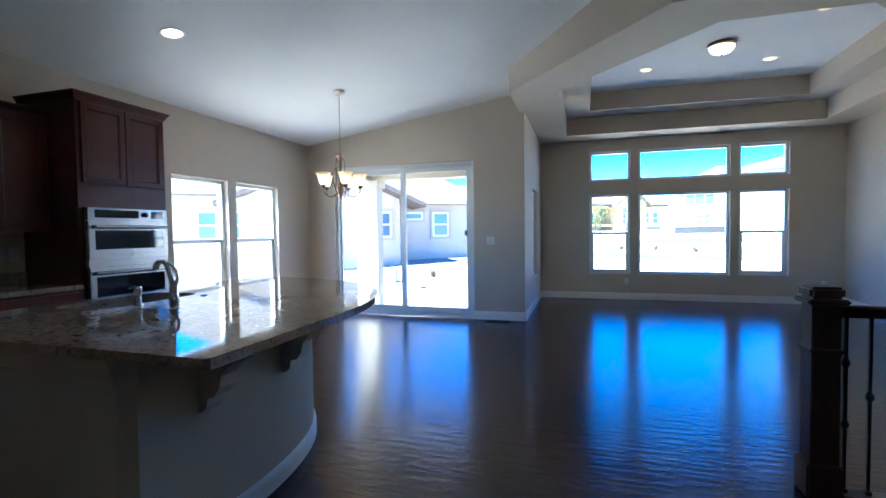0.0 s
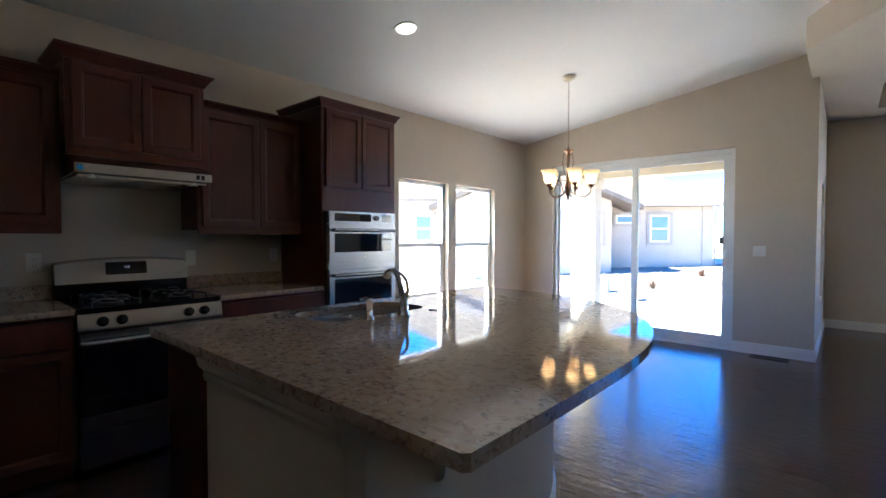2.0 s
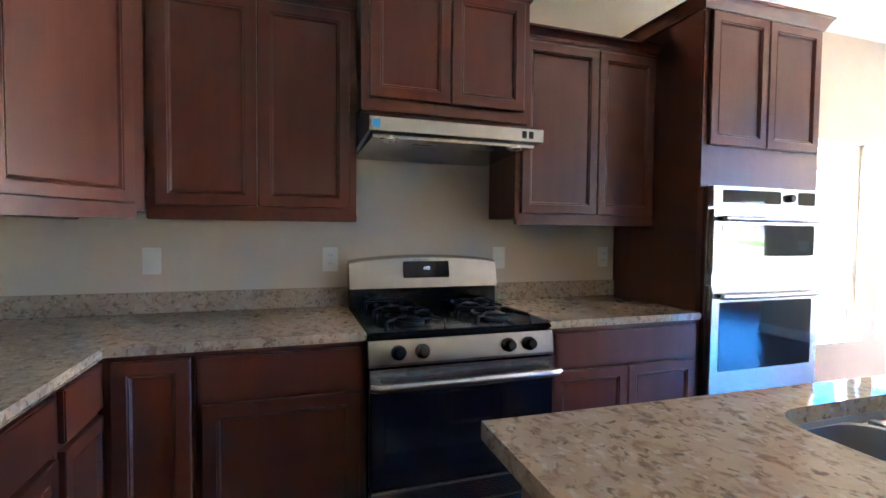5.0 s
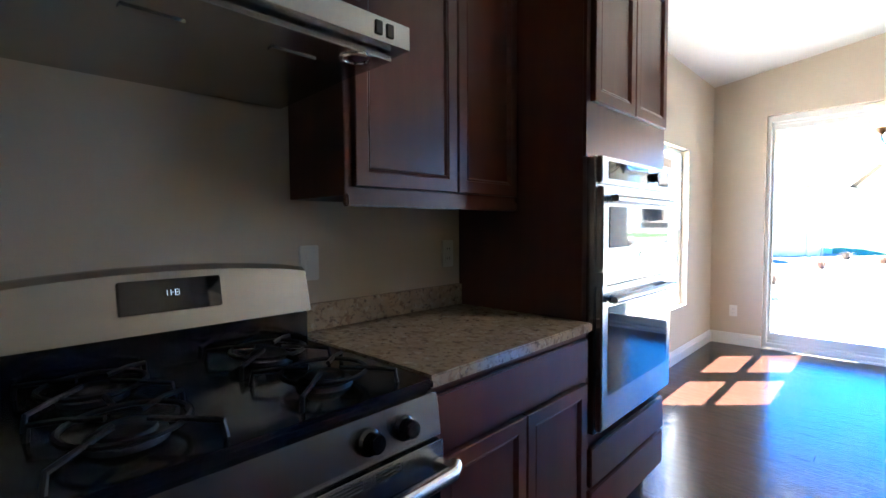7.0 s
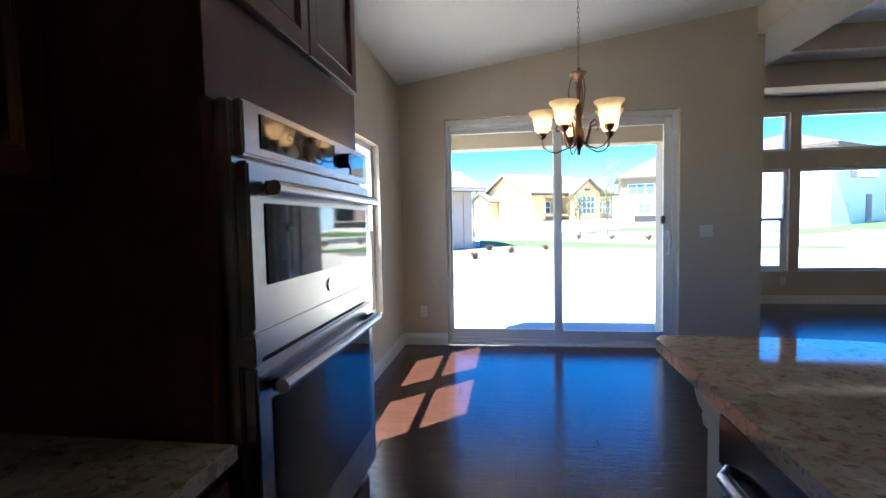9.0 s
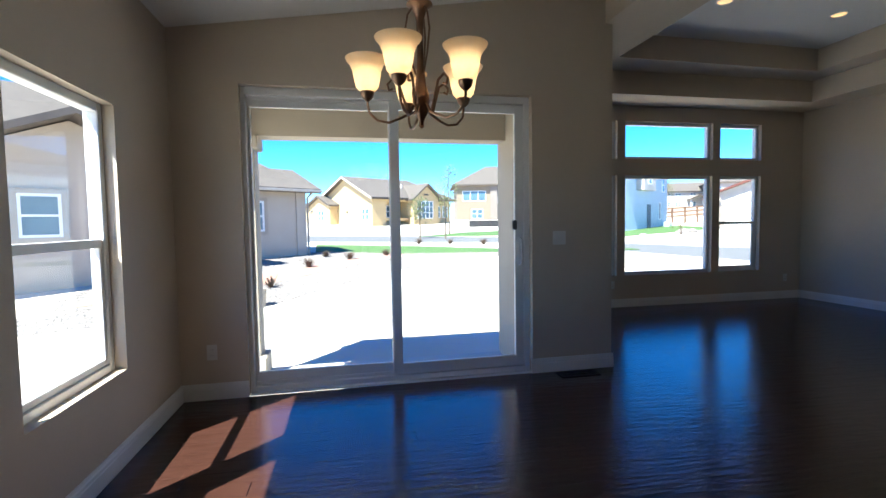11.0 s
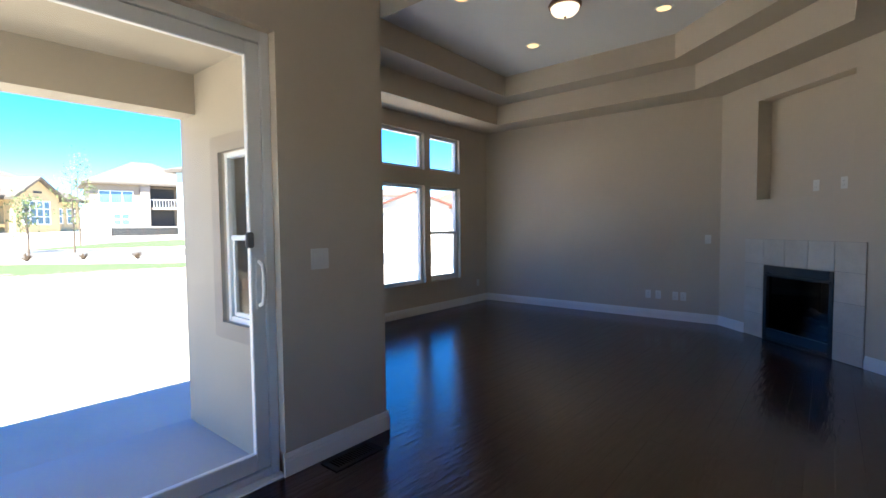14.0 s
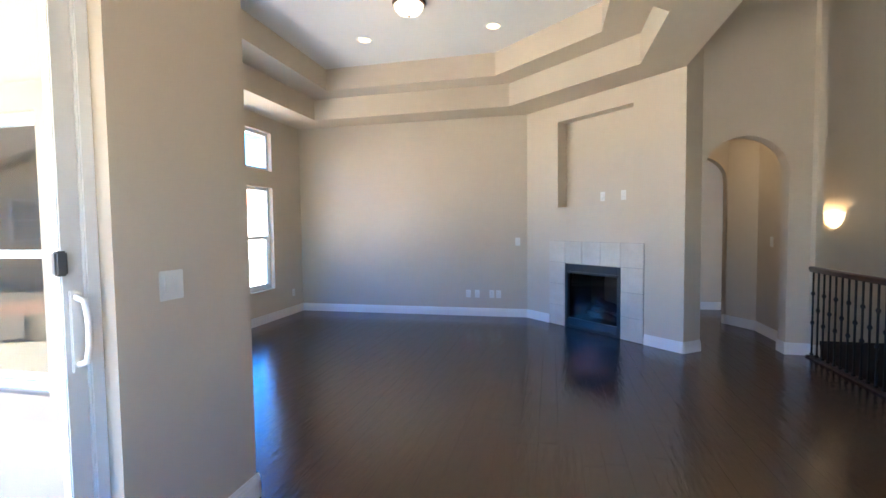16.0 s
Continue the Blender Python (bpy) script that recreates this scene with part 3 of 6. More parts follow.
# ---- switches and outlets ----
def plate(kind, m, gangs=1, label="", group=""):
    ob = thing(kind, m, label, "switch" if "switch" in kind else "outlet", group)
    w = 0.072 + 0.046 * (gangs - 1)
    part("cover_plate", box(-w / 2, w / 2, -0.007, 0, -0.058, 0.058, bevel=0.003), PLASTIC, ob)
    for g in range(gangs):
        c = (g - (gangs - 1) / 2) * 0.046
        if "switch" in kind:
            part("rocker", box(c - 0.016, c + 0.016, -0.011, -0.006, -0.033, 0.033, bevel=0.002), PLASTIC, ob)
        else:
            for z in (-0.02, 0.02):
                s = part("socket", box(c - 0.017, c + 0.017, -0.009, -0.006, z - 0.014, z + 0.014, bevel=0.002), PLASTIC, ob)
                bm = bmesh.new()
                for dx in (-0.007, 0.006):
                    bm_box(bm, c + dx, c + dx + 0.002, -0.0095, -0.0085, z - 0.005, z + 0.006)
                part("slots", bm, SLOT, s)
    return ob


plate("light_switch", pose(-1.245, YN, 1.146), 2, "white double rocker switch plate beside the sliding door")
for y in (0.682, 1.432, 2.32, 2.985):
    plate("outlet" if y in (1.432, 2.985) else "light_switch", pose(XW, y, 1.14, 0, 0, 90), 1, "white plate on the wall above the kitchen counter", "counter plates")
plate("outlet", pose(-4.09, YS, 1.142, 0, 0, 180), 1, "white plate on the short kitchen wall", "counter plates")
plate("outlet", pose(-4.005, YN, 0.355), 1, "white outlet low beside the sliding door", "wall outlets")
plate("outlet", pose(0.79, YL, 0.335), 1, "white outlet below the living room window", "wall outlets")
plate("outlet", pose(3.83, YL, 0.335), 1, "white outlet near the living room corner", "wall outlets")
for y in (6.86, 6.725, 6.505, 6.405):
    plate("outlet", pose(XE, y, 0.335, 0, 0, -90), 1, "white outlet in a row on the living room wall", "media outlets")
plate("light_switch", pose(XE, 6.119, 1.117, 0, 0, -90), 1, "white switch beside the fireplace wall")
FROT = math.degrees(math.atan2(FD.y, FD.x))
for u in (1.199, 1.503):
    p = FM @ Vector((u, 0.173, 1.705))
    plate("outlet", pose(p.x, p.y, p.z, 0, 0, FROT), 1, "white outlet inside the wall niche", "niche outlets")
plate("light_switch", pose(3.36, 3.14, 1.13, 0, 0, 180), 1, "white switch on the hall wall")


# ---- kitchen ----
def front(bm, x0, x1, z0, z1, t=0.02, rail=0.055, dip=0.008):
    """A cabinet front with a frame and a sunk centre panel, facing the -y side."""
    r = bmesh.ops.create_cube(bm, size=1)
    for v in r["verts"]:
        v.co = Vector(((x0 + x1) / 2 + v.co.x * (x1 - x0), -t / 2 + v.co.y * t, (z0 + z1) / 2 + v.co.z * (z1 - z0)))
    fs = {f for v in r["verts"] for f in v.link_faces}
    f = min(fs, key=lambda q: q.calc_center_median().y)
    es = [e for e in f.edges]
    bmesh.ops.bevel(bm, geom=es, offset=0.003, segments=1, affect="EDGES")
    f = min((q for q in bm.faces if x0 < q.calc_center_median().x < x1 and z0 < q.calc_center_median().z < z1 and abs(q.normal.y) > 0.9),
            key=lambda q: (round(q.calc_center_median().y, 5), -q.calc_area()))
    bmesh.ops.inset_individual(bm, faces=[f], thickness=rail, depth=0)
    bmesh.ops.inset_individual(bm, faces=[f], thickness=0.006, depth=-0.004)
    bmesh.ops.inset_individual(bm, faces=[f], thickness=0.004, depth=0.002)
    bmesh.ops.inset_individual(bm, faces=[f], thickness=0.010, depth=-dip)
    return bm


def slab_front(bm, x0, x1, z0, z1):
    return bm_box(bm, x0, x1, -0.02, 0, z0, z1, bevel=0.004)


def bm_crown(bm, w, d, z, h=0.075, out=0.05, left=True, right=True):
    """A crown moulding round the top of a cabinet: front and sides."""
    prof = [(0.0, 0.0), (0.008, 0.0), (0.012, 0.012), (out * 0.6, h * 0.55), (out * 0.85, h * 0.8), (out, h * 0.82), (out, h), (0.0, h)]
    for a, b, la, lb in ((0, 1, left, right),):
        va = [bm.verts.new((-(p if left else 0), -p, z + q)) for p, q in prof]
        vb = [bm.verts.new((w + (p if right else 0), -p, z + q)) for p, q in prof]
        for i in range(len(prof) - 1):
            bm.faces.new((va[i], va[i + 1], vb[i + 1], vb[i]))
        wa = [bm.verts.new((-(p if left else 0), d, z + q)) for p, q in prof]
        wb = [bm.verts.new((w + (p if right else 0), d, z + q)) for p, q in prof]
        for i in range(len(prof) - 1):
            bm.faces.new((wa[i], wa[i + 1], va[i + 1], va[i]))
            bm.faces.new((vb[i], vb[i + 1], wb[i + 1], wb[i]))
        bm.faces.new((va[-2], vb[-2], wb[-2], wa[-2]))
    return bm


def cabinet(name, m, w, d, z0, z1, fronts, label, group="", toe=0.0, crown=0.0, crown_sides=(True, True), lip=True):
    """Frame: along its front, into the wall, up. fronts: (kind, x0, x1, z0, z1)."""
    ob = thing(name, m, label, "cabinet", group)
    b = bmesh.new()
    bm_box(b, 0, w, 0, d, z0 + toe, z1, bevel=0.002)
    if toe:
        bm_box(b, 0.0, w, 0.075, d, z0, z0 + toe)
    part("body", b, CHERRY, ob)
    if not toe and lip:
        part("light_rail", box(0, w, -0.012, 0.012, z0 - 0.03, z0 + 0.004, bevel=0.004), CHERRY, ob)
    for kind, a, c, e, g in fronts:
        if kind == "slab":
            part("drawer_front", slab_front(bmesh.new(), a, c, e, g), CHERRY, ob)
        else:
            part("door" if kind == "door" else "drawer_front", front(bmesh.new(), a, c, e, g), CHERRY, ob)
    if crown:
        cb = bmesh.new()
        bm_crown(cb, w, d, z1 - 0.01, crown, 0.05, *crown_sides)
        part("crown_moulding", cb, CHERRY, ob)
    return ob


def pair(w, z0, z1, edge=0.03, mid=0.003):
    return [("door", edge, w / 2 - mid, z0, z1), ("door", w / 2 + mid, w - edge, z0, z1)]


XF, XU, ZU = -3.612, -3.915, 1.345
UD = XU - XW - 0.002
WEST = lambda x, y: pose(x, y, 0, 0, 0, 90)
cabinet("upper_cabinet", WEST(XU, 0.743), 0.772, UD, ZU, 2.205, pair(0.772, ZU + 0.025, 2.175), "dark cherry wall cabinet with two panel doors", "wall cabinets", crown=0.045, crown_sides=(False, False))
cabinet("upper_cabinet", WEST(XU, 2.258), 0.80, UD, ZU, 2.205, [("door", 0.025, 0.440, ZU + 0.025, 2.175), ("door", 0.446, 0.785, ZU + 0.025, 2.175)], "dark cherry wall cabinet beside the oven tower", "wall cabinets", crown=0.045, crown_sides=(False, False))
cabinet("hood_cabinet", WEST(-3.795, 1.517), 0.739, -3.795 - XW - 0.002, 1.785, 2.30, pair(0.739, 1.81, 2.275), "dark cherry short cabinet above the range hood", "wall cabinets", crown=0.07, lip=True)
SOUTH = lambda x, y: pose(x, y, 0, 0, 0, 180)
cabinet("upper_cabinet", SOUTH(-3.42, 0.41), 0.86, 0.297, ZU, 2.205, pair(0.86, ZU + 0.025, 2.175), "dark cherry wall cabinet on the short wall", "wall cabinets", crown=0.045, crown_sides=(False, True))
cabinet("upper_cabinet", SOUTH(-2.56, 0.41), 0.44, 0.297, ZU, 2.205, [("door", 0.03, 0.41, ZU + 0.025, 2.175)], "narrow dark cherry wall cabinet on the short wall", "wall cabinets", crown=0.045, crown_sides=(False, True))

# diagonal corner cabinet
dc = thing("corner_cabinet", pose(-3.9, 0.4, 0), "tall dark cherry diagonal corner wall cabinet with one door", "cabinet", "wall cabinets")
P = [(XW, YS), (-3.422, YS), (-3.422, 0.41), (-3.46, 0.47), (-3.875, 0.715), (-3.912, 0.740), (XW, 0.740)]
part("body", bm_prism(bmesh.new(), [(x + 0.001, y + 0.001) for x, y in P], ZU, 2.37), CHERRY, dc, world=True)
fd = Vector((-3.46 + 3.875, 0.47 - 0.715, 0))
ang = math.degrees(math.atan2(-fd.y, -fd.x))
wd = fd.length
db = front(bmesh.new(), 0.015, wd - 0.015, ZU + 0.025, 2.345)
bmesh.ops.transform(db, matrix=pose(-3.46, 0.47, 0, 0, 0, ang), verts=db.verts[:])
part("door", db, CHERRY, dc, world=True)
cb = bm_crown(bmesh.new(), wd, 0.15, 2.36, 0.08, 0.05, False, False)
bmesh.ops.transform(cb, matrix=pose(-3.46, 0.47, 0, 0, 0, ang), verts=cb.verts[:])
part("crown_moulding", cb, CHERRY, dc, world=True)
lb = box(0, wd, -0.012, 0.012, ZU - 0.03, ZU + 0.004, bevel=0.004)
bmesh.ops.transform(lb, matrix=pose(-3.46, 0.47, 0, 0, 0, ang), verts=lb.verts[:])
part("light_rail", lb, CHERRY, dc, world=True)

BD = XF - XW - 0.002
TOPZ = 0.882
cabinet("base_cabinet", WEST(XF, 0.952), 0.556, BD, 0, TOPZ, [("slab", 0.02, 0.536, 0.72, 0.862), ("door", 0.02, 0.536, 0.125, 0.70)], "dark cherry base cabinet with a drawer over a door", "base cabinets", toe=0.1)
cabinet("base_cabinet", WEST(XF, 0.679), 0.271, BD, 0, TOPZ, [("door", 0.04, 0.261, 0.125, 0.862)], "narrow dark cherry corner base cabinet", "base cabinets", toe=0.1)
cabinet("base_cabinet", WEST(XF, 2.266), 0.791, BD, 0, TOPZ, [("slab", 0.02, 0.771, 0.72, 0.862), ("door", 0.02, 0.393, 0.125, 0.70), ("door", 0.398, 0.771, 0.125, 0.70)], "dark cherry base cabinet with a wide drawer over two doors", "base cabinets", toe=0.1)
cabinet("base_cabinet", SOUTH(-3.637, 0.675), 0.30, 0.56, 0, TOPZ, [("door", 0.03, 0.28, 0.125, 0.862)], "narrow dark cherry corner base cabinet", "base cabinets", toe=0.1)
cabinet("base_cabinet", SOUTH(-3.337, 0.675), 0.60, 0.56, 0, TOPZ, [("slab", 0.02, 0.58, 0.72, 0.862), ("door", 0.02, 0.298, 0.125, 0.70), ("door", 0.302, 0.58, 0.125, 0.70)], "dark cherry base cabinet with a drawer over two doors", "base cabinets", toe=0.1)
cabinet("base_cabinet", SOUTH(-2.737, 0.675), 0.60, 0.56, 0, TOPZ, [("slab", 0.02, 0.58, 0.72, 0.862), ("door", 0.02, 0.298, 0.125, 0.70), ("door", 0.302, 0.58, 0.125, 0.70)], "dark cherry base cabinet with a drawer over two doors", "base cabinets", toe=0.1)


def countertop(name, pts, label, splash):
    ob = thing(name, pose(pts[0][0], pts[0][1], TOPZ), label, "countertop")
    b = bm_prism(bmesh.new(), pts, TOPZ + 0.001, 0.915)
    es = [e for e in b.edges if abs(e.verts[0].co.z - e.verts[1].co.z) < 1e-6]
    bmesh.ops.bevel(b, geom=es, offset=0.004, segments=2, affect="EDGES")
    part("slab", b, GRANITE, ob, world=True)
    for q in splash:
        part("backsplash", box(*q, 0.916, 1.005, bevel=0.003), GRANITE, ob, "speckled granite backsplash", world=True)
    return ob


countertop("countertop", [(XW + 0.002, YS + 0.002), (-2.15, YS + 0.002), (-2.15, 0.702), (-3.588, 0.702), (-3.588, 1.509), (XW + 0.002, 1.509)],
           "speckled granite L-shaped worktop with a low backsplash", [(XW + 0.002, XW + 0.024, YS + 0.026, 1.509), (XW + 0.002, -2.15, YS + 0.002, YS + 0.024)])
countertop("countertop", [(XW + 0.002, 2.264), (-3.588, 2.264), (-3.588, 3.058), (XW + 0.002, 3.058)], "short speckled granite worktop between range and oven tower",
           [(XW + 0.002, XW + 0.024, 2.264, 3.058)])

# oven tower
TY0, TY1, TXF = 3.060, 3.830, -3.617
tw = thing("oven_tower", pose(TXF, TY0, 0, 0, 0, 90), "tall dark cherry oven cabinet with two upper doors and two drawers", "cabinet")
TWW, TD = TY1 - TY0, TXF - XW - 0.002
b = bmesh.new()
bm_box(b, 0, TWW, 0.012, TD, 0.10, 2.325, bevel=0.002)
bm_box(b, 0, TWW, 0.075, TD, 0, 0.10)
part("body", b, CHERRY, tw)
part("face_panel", box(0, TWW, 0, 0.0118, 1.50, 2.325, bevel=0.001), CHERRY, tw)
part("bottom_rail", box(0, TWW, 0, 0.0118, 0.10, 0.13, bevel=0.001), CHERRY, tw)
part("door", front(bmesh.new(), 0.03, TWW / 2 - 0.003, 1.695, 2.305), CHERRY, tw)
part("door", front(bmesh.new(), TWW / 2 + 0.003, TWW - 0.03, 1.695, 2.305), CHERRY, tw)
part("drawer_front", slab_front(bmesh.new(), 0.02, TWW - 0.02, 0.298, 0.445), CHERRY, tw)
part("drawer_front", slab_front(bmesh.new(), 0.02, TWW - 0.02, 0.125, 0.285), CHERRY, tw)
part("crown_moulding", bm_crown(bmesh.new(), TWW, TD, 2.315, 0.062, 0.038), CHERRY, tw)

# wall oven with microwave over it
ov = thing("wall_oven", pose(TXF, TY0 + 0.028, 0.495, 0, 0, 90), "stainless steel double wall oven with black glass doors", "oven")
OW = TWW - 0.056
part("housing", box(0, OW, -0.022, 0.011, 0, 1.01, bevel=0.003), STEEL, ov)
pn = part("control_panel", box(0.004, OW - 0.004, -0.045, -0.023, 0.912, 1.008, bevel=0.004), STEEL, ov)
part("display", box(0.06, OW * 0.60, -0.0475, -0.0455, 0.930, 0.992), OVEN_GLASS, pn, "black glass display")
part("display", box(OW * 0.77, OW - 0.05, -0.0475, -0.0455, 0.930, 0.992), OVEN_GLASS, pn, "black glass display")
kb = bm_lathe(bmesh.new(), [(0.020, 0.0), (0.020, 0.018), (0.017, 0.024), (0, 0.024)], 20, tilt=Matrix.Rotation(radians(90), 3, "X"), at=(OW * 0.68, -0.0455, 0.961))
part("knob", kb, BLACK, pn, smooth=True)


def oven_door(z0, z1, g0, g1, name):
    d = part(name, box(0.004, OW - 0.004, -0.050, -0.023, z0, z1, bevel=0.005), STEEL, ov)
    part("window", box(0.055, OW - 0.055, -0.0525, -0.0505, g0, g1, bevel=0.0008), OVEN_GLASS, d, "black glass window")
    hb = bmesh.new()
    bm_tube(hb, [(0.04, -0.078, z1 - 0.045), (OW / 2, -0.083, z1 - 0.045), (OW - 0.04, -0.078, z1 - 0.045)], 0.014, 12)
    part("handle", hb, STEEL, d, "steel bar handle", smooth=True)
    for x in (0.055, OW - 0.055):
        part("handle_bracket", box(x - 0.013, x + 0.013, -0.078, -0.0505, z1 - 0.058, z1 - 0.032, bevel=0.006), BLACK, d)
    return d


md = oven_door(0.600, 0.902, 0.68, 0.83, "microwave_door")
od = oven_door(0.015, 0.54, 0.14, 0.465, "oven_door")
part("badge", bm_lathe(bmesh.new(), [(0.016, 0), (0.016, 0.003), (0, 0.003)], 20, tilt=Matrix.Rotation(radians(90), 3, "X"), at=(OW * 0.5, -0.0505, 0.64)), CHROME, md)
part("trim_strip", box(0.0, OW, -0.040, -0.023, 0.545, 0.597, bevel=0.003), STEEL, ov)
part("hinge_cap", box(-0.012, 0.01, -0.060, -0.023, 0.545, 0.597, bevel=0.003), STEEL, ov)

# gas range
rg = thing("gas_range", pose(-3.580, 1.512, 0, 0, 0, 90), "stainless steel gas range with black cooktop and oven door", "stove")
RW, RD = 0.749, 0.635
part("body", box(0, RW, 0.02, RD, 0.03, 0.885, bevel=0.003), BLACK, rg)
part("cooktop", box(-0.002, RW + 0.002, -0.005, RD - 0.04, 0.886, 0.912, bevel=0.008), BLACK, rg, "glossy black enamel cooktop")
cp = bmesh.new()
cpv = [(-0.022, 0.79), (-0.022, 0.80), (-0.008, 0.884), (0.02, 0.884), (0.02, 0.79)]
fa = [cp.verts.new((0.0, y, z)) for y, z in cpv]
fb_ = [cp.verts.new((RW, y, z)) for y, z in cpv]
cp.faces.new(fa), cp.faces.new(fb_[::-1])
for i in range(5):
    cp.faces.new((fa[i], fa[(i + 1) % 5], fb_[(i + 1) % 5], fb_[i]))
cpo = part("control_panel", cp, STEEL, rg)
for x in (0.11, 0.20, RW - 0.20, RW - 0.11):
    k = bm_lathe(bmesh.new(), [(0.027, 0), (0.027, 0.010), (0.020, 0.014), (0.019, 0.036), (0.016, 0.040), (0, 0.040)], 20, tilt=Matrix.Rotation(radians(80), 3, "X"), at=(x, -0.016, 0.838))
    part("knob", k, BLACK, cpo, "black control knob", smooth=True)
dr = part("oven_door", box(0.004, RW - 0.004, -0.030, 0.018, 0.345, 0.785, bevel=0.006), BLACK, rg, "black glass oven door")
part("glass", box(0.06, RW - 0.06, -0.0325, -0.0305, 0.40, 0.68), OVEN_GLASS, dr)
part("top_band", box(0.004, RW - 0.004, -0.034, -0.0305, 0.715, 0.785, bevel=0.001), STEEL, dr)
hb = bm_tube(bmesh.new(), [(0.005, -0.07, 0.735), (0.03, -0.088, 0.735), (RW / 2, -0.094, 0.735), (RW - 0.03, -0.088, 0.735), (RW - 0.005, -0.07, 0.735)], 0.017, 12)
part("handle", hb, STEEL, dr, "steel bar handle", smooth=True)
for x in (0.012, RW - 0.04):
    part("handle_bracket", box(x, x + 0.028, -0.085, -0.0345, 0.722, 0.748, bevel=0.004), STEEL, dr)
for x, w in ((0.135, 0.062), (0.222, 0.135), (0.388, 0.135), (0.555, 0.062)):
    for z in (0.759, 0.766, 0.773):
        part("vent_slot", box(x, x + w, -0.0365, -0.0345, z, z + 0.0035), SLOT, dr)
dw = part("drawer", box(0.004, RW - 0.004, -0.026, 0.018, 0.055, 0.245, bevel=0.005), STEEL, rg, "stainless storage drawer")
part("drawer_top", box(0.004, RW - 0.004, -0.034, 0.018, 0.252, 0.338, bevel=0.008), STEEL, rg)
# backguard with a bowed top
bg = bmesh.new()
N = 14
vf = []
for k in range(N + 1):
    x = RW * k / N
    z = 1.135 + 0.027 * math.sin(math.pi * k / N) ** 0.7
    vf.append([bg.verts.new(q) for q in ((x, RD - 0.105, 1.005), (x, RD - 0.075, z - 0.012), (x, RD - 0.055, z), (x, RD - 0.002, z), (x, RD - 0.002, 1.005))])
for a, c in zip(vf, vf[1:]):
    for i in range(5):
        bg.faces.new((a[i], a[(i + 1) % 5], c[(i + 1) % 5], c[i]))
bg.faces.new(vf[0]), bg.faces.new(vf[-1][::-1])
bgo = part("backguard", bg, STEEL, rg, "bowed stainless backguard", smooth=True)
part("backguard_base", box(0, RW, RD - 0.085, RD - 0.003, 0.905, 1.004, bevel=0.004), BLACK, rg)
tl = Matrix.Translation((RW / 2, RD - 0.0935, 1.093)) @ Matrix.Rotation(radians(-11.5), 4, "X")
sc = box(-0.115, 0.115, -0.004, 0.003, -0.04, 0.04, bevel=0.002)
bmesh.ops.transform(sc, matrix=tl, verts=sc.verts[:])
so = part("display", sc, OVEN_GLASS, bgo, "black clock display")
dg = bmesh.new()
for x in (-0.02, -0.008, 0.006, 0.018):
    bm_box(dg, x, x + 0.002, -0.0055, -0.0045, -0.002, 0.018)
for x, z in ((-0.008, 0.008), (0.006, 0.018), (0.006, 0.008), (0.006, -0.002)):
    bm_box(dg, x, x + 0.010, -0.0055, -0.0045, z - 0.001, z + 0.001)
bmesh.ops.scale(dg, verts=dg.verts[:], vec=(0.7, 1, 0.7))
bmesh.ops.transform(dg, matrix=tl, verts=dg.verts[:])
part("digits", dg, DISPLAY, so)
for bx in (0.19, RW - 0.19):
    for by in (0.15, 0.42):
        br = part("burner", bm_lathe(bmesh.new(), [(0.062, 0.912), (0.060, 0.922), (0.045, 0.926), (0.043, 0.934), (0.036, 0.938), (0, 0.939)], 24, at=(bx, by, 0)), IRON, rg, "round cast iron burner", smooth=True)
    g = bmesh.new()
    x0, x1, y0, y1 = bx - 0.165, bx + 0.165, 0.03, 0.555
    zt = 0.942
    for by in (0.15, 0.42):
        ring = [(bx + 0.092 * math.cos(t), by + 0.092 * math.sin(t), zt) for t in [2 * math.pi * k / 20 for k in range(21)]]
        bm_tube(g, ring, 0.0055, 6)
        for q in range(4):
            a = math.pi / 4 + q * math.pi / 2
            c, s = math.cos(a), math.sin(a)
            bm_tube(g, [(bx + 0.035 * c, by + 0.035 * s, zt + 0.006), (bx + 0.105 * c, by + 0.105 * s, zt + 0.004), (bx + 0.160 * c, by + 0.150 * s, zt - 0.002), (bx + 0.165 * c, by + 0.155 * s, 0.912)], 0.0055, 6)
    bm_tube(g, [(bx, 0.255, zt), (bx, 0.315, zt)], 0.0055, 6)
    part("grate", g, IRON, rg, "black wire burner grate", smooth=True)

# range hood
hd = thing("range_hood", pose(-3.615, 1.520, 1.637, 0, 0, 90), "stainless steel under-cabinet range hood with two lamps", "range hood")
HW, HD = 0.710, 0.603
sh = bmesh.new()
prof = [(0.0, 0.008), (0.0, 0.058), (0.02, 0.066), (0.19, 0.12), (HD, 0.12), (HD, -0.012), (HD - 0.02, -0.012), (0.03, 0.008)]
a = [sh.verts.new((0, y, z)) for y, z in prof]
c = [sh.verts.new((HW, y, z)) for y, z in prof]
sh.faces.new(a), sh.faces.new(c[::-1])
for i in range(len(prof)):
    sh.faces.new((a[i], a[(i + 1) % len(prof)], c[(i + 1) % len(prof)], c[i]))
part("shell", sh, STEEL, hd)
part("underside", box(0.02, HW - 0.02, 0.04, HD - 0.03, -0.010, 0.002), STEEL, hd)
for x in (0.09, HW - 0.09):
    lm = part("lamp_rim", bm_lathe(bmesh.new(), [(0.036, 0.004), (0.036, -0.013), (0.029, -0.015), (0.028, -0.012), (0, -0.011)], 20, at=(x, 0.075, 0)), CHROME, hd, smooth=True)
for x in (0.20, 0.46):
    part("filter_latch", box(x, x + 0.10, 0.14, 0.16, -0.0135, -0.0105), STEEL, hd)
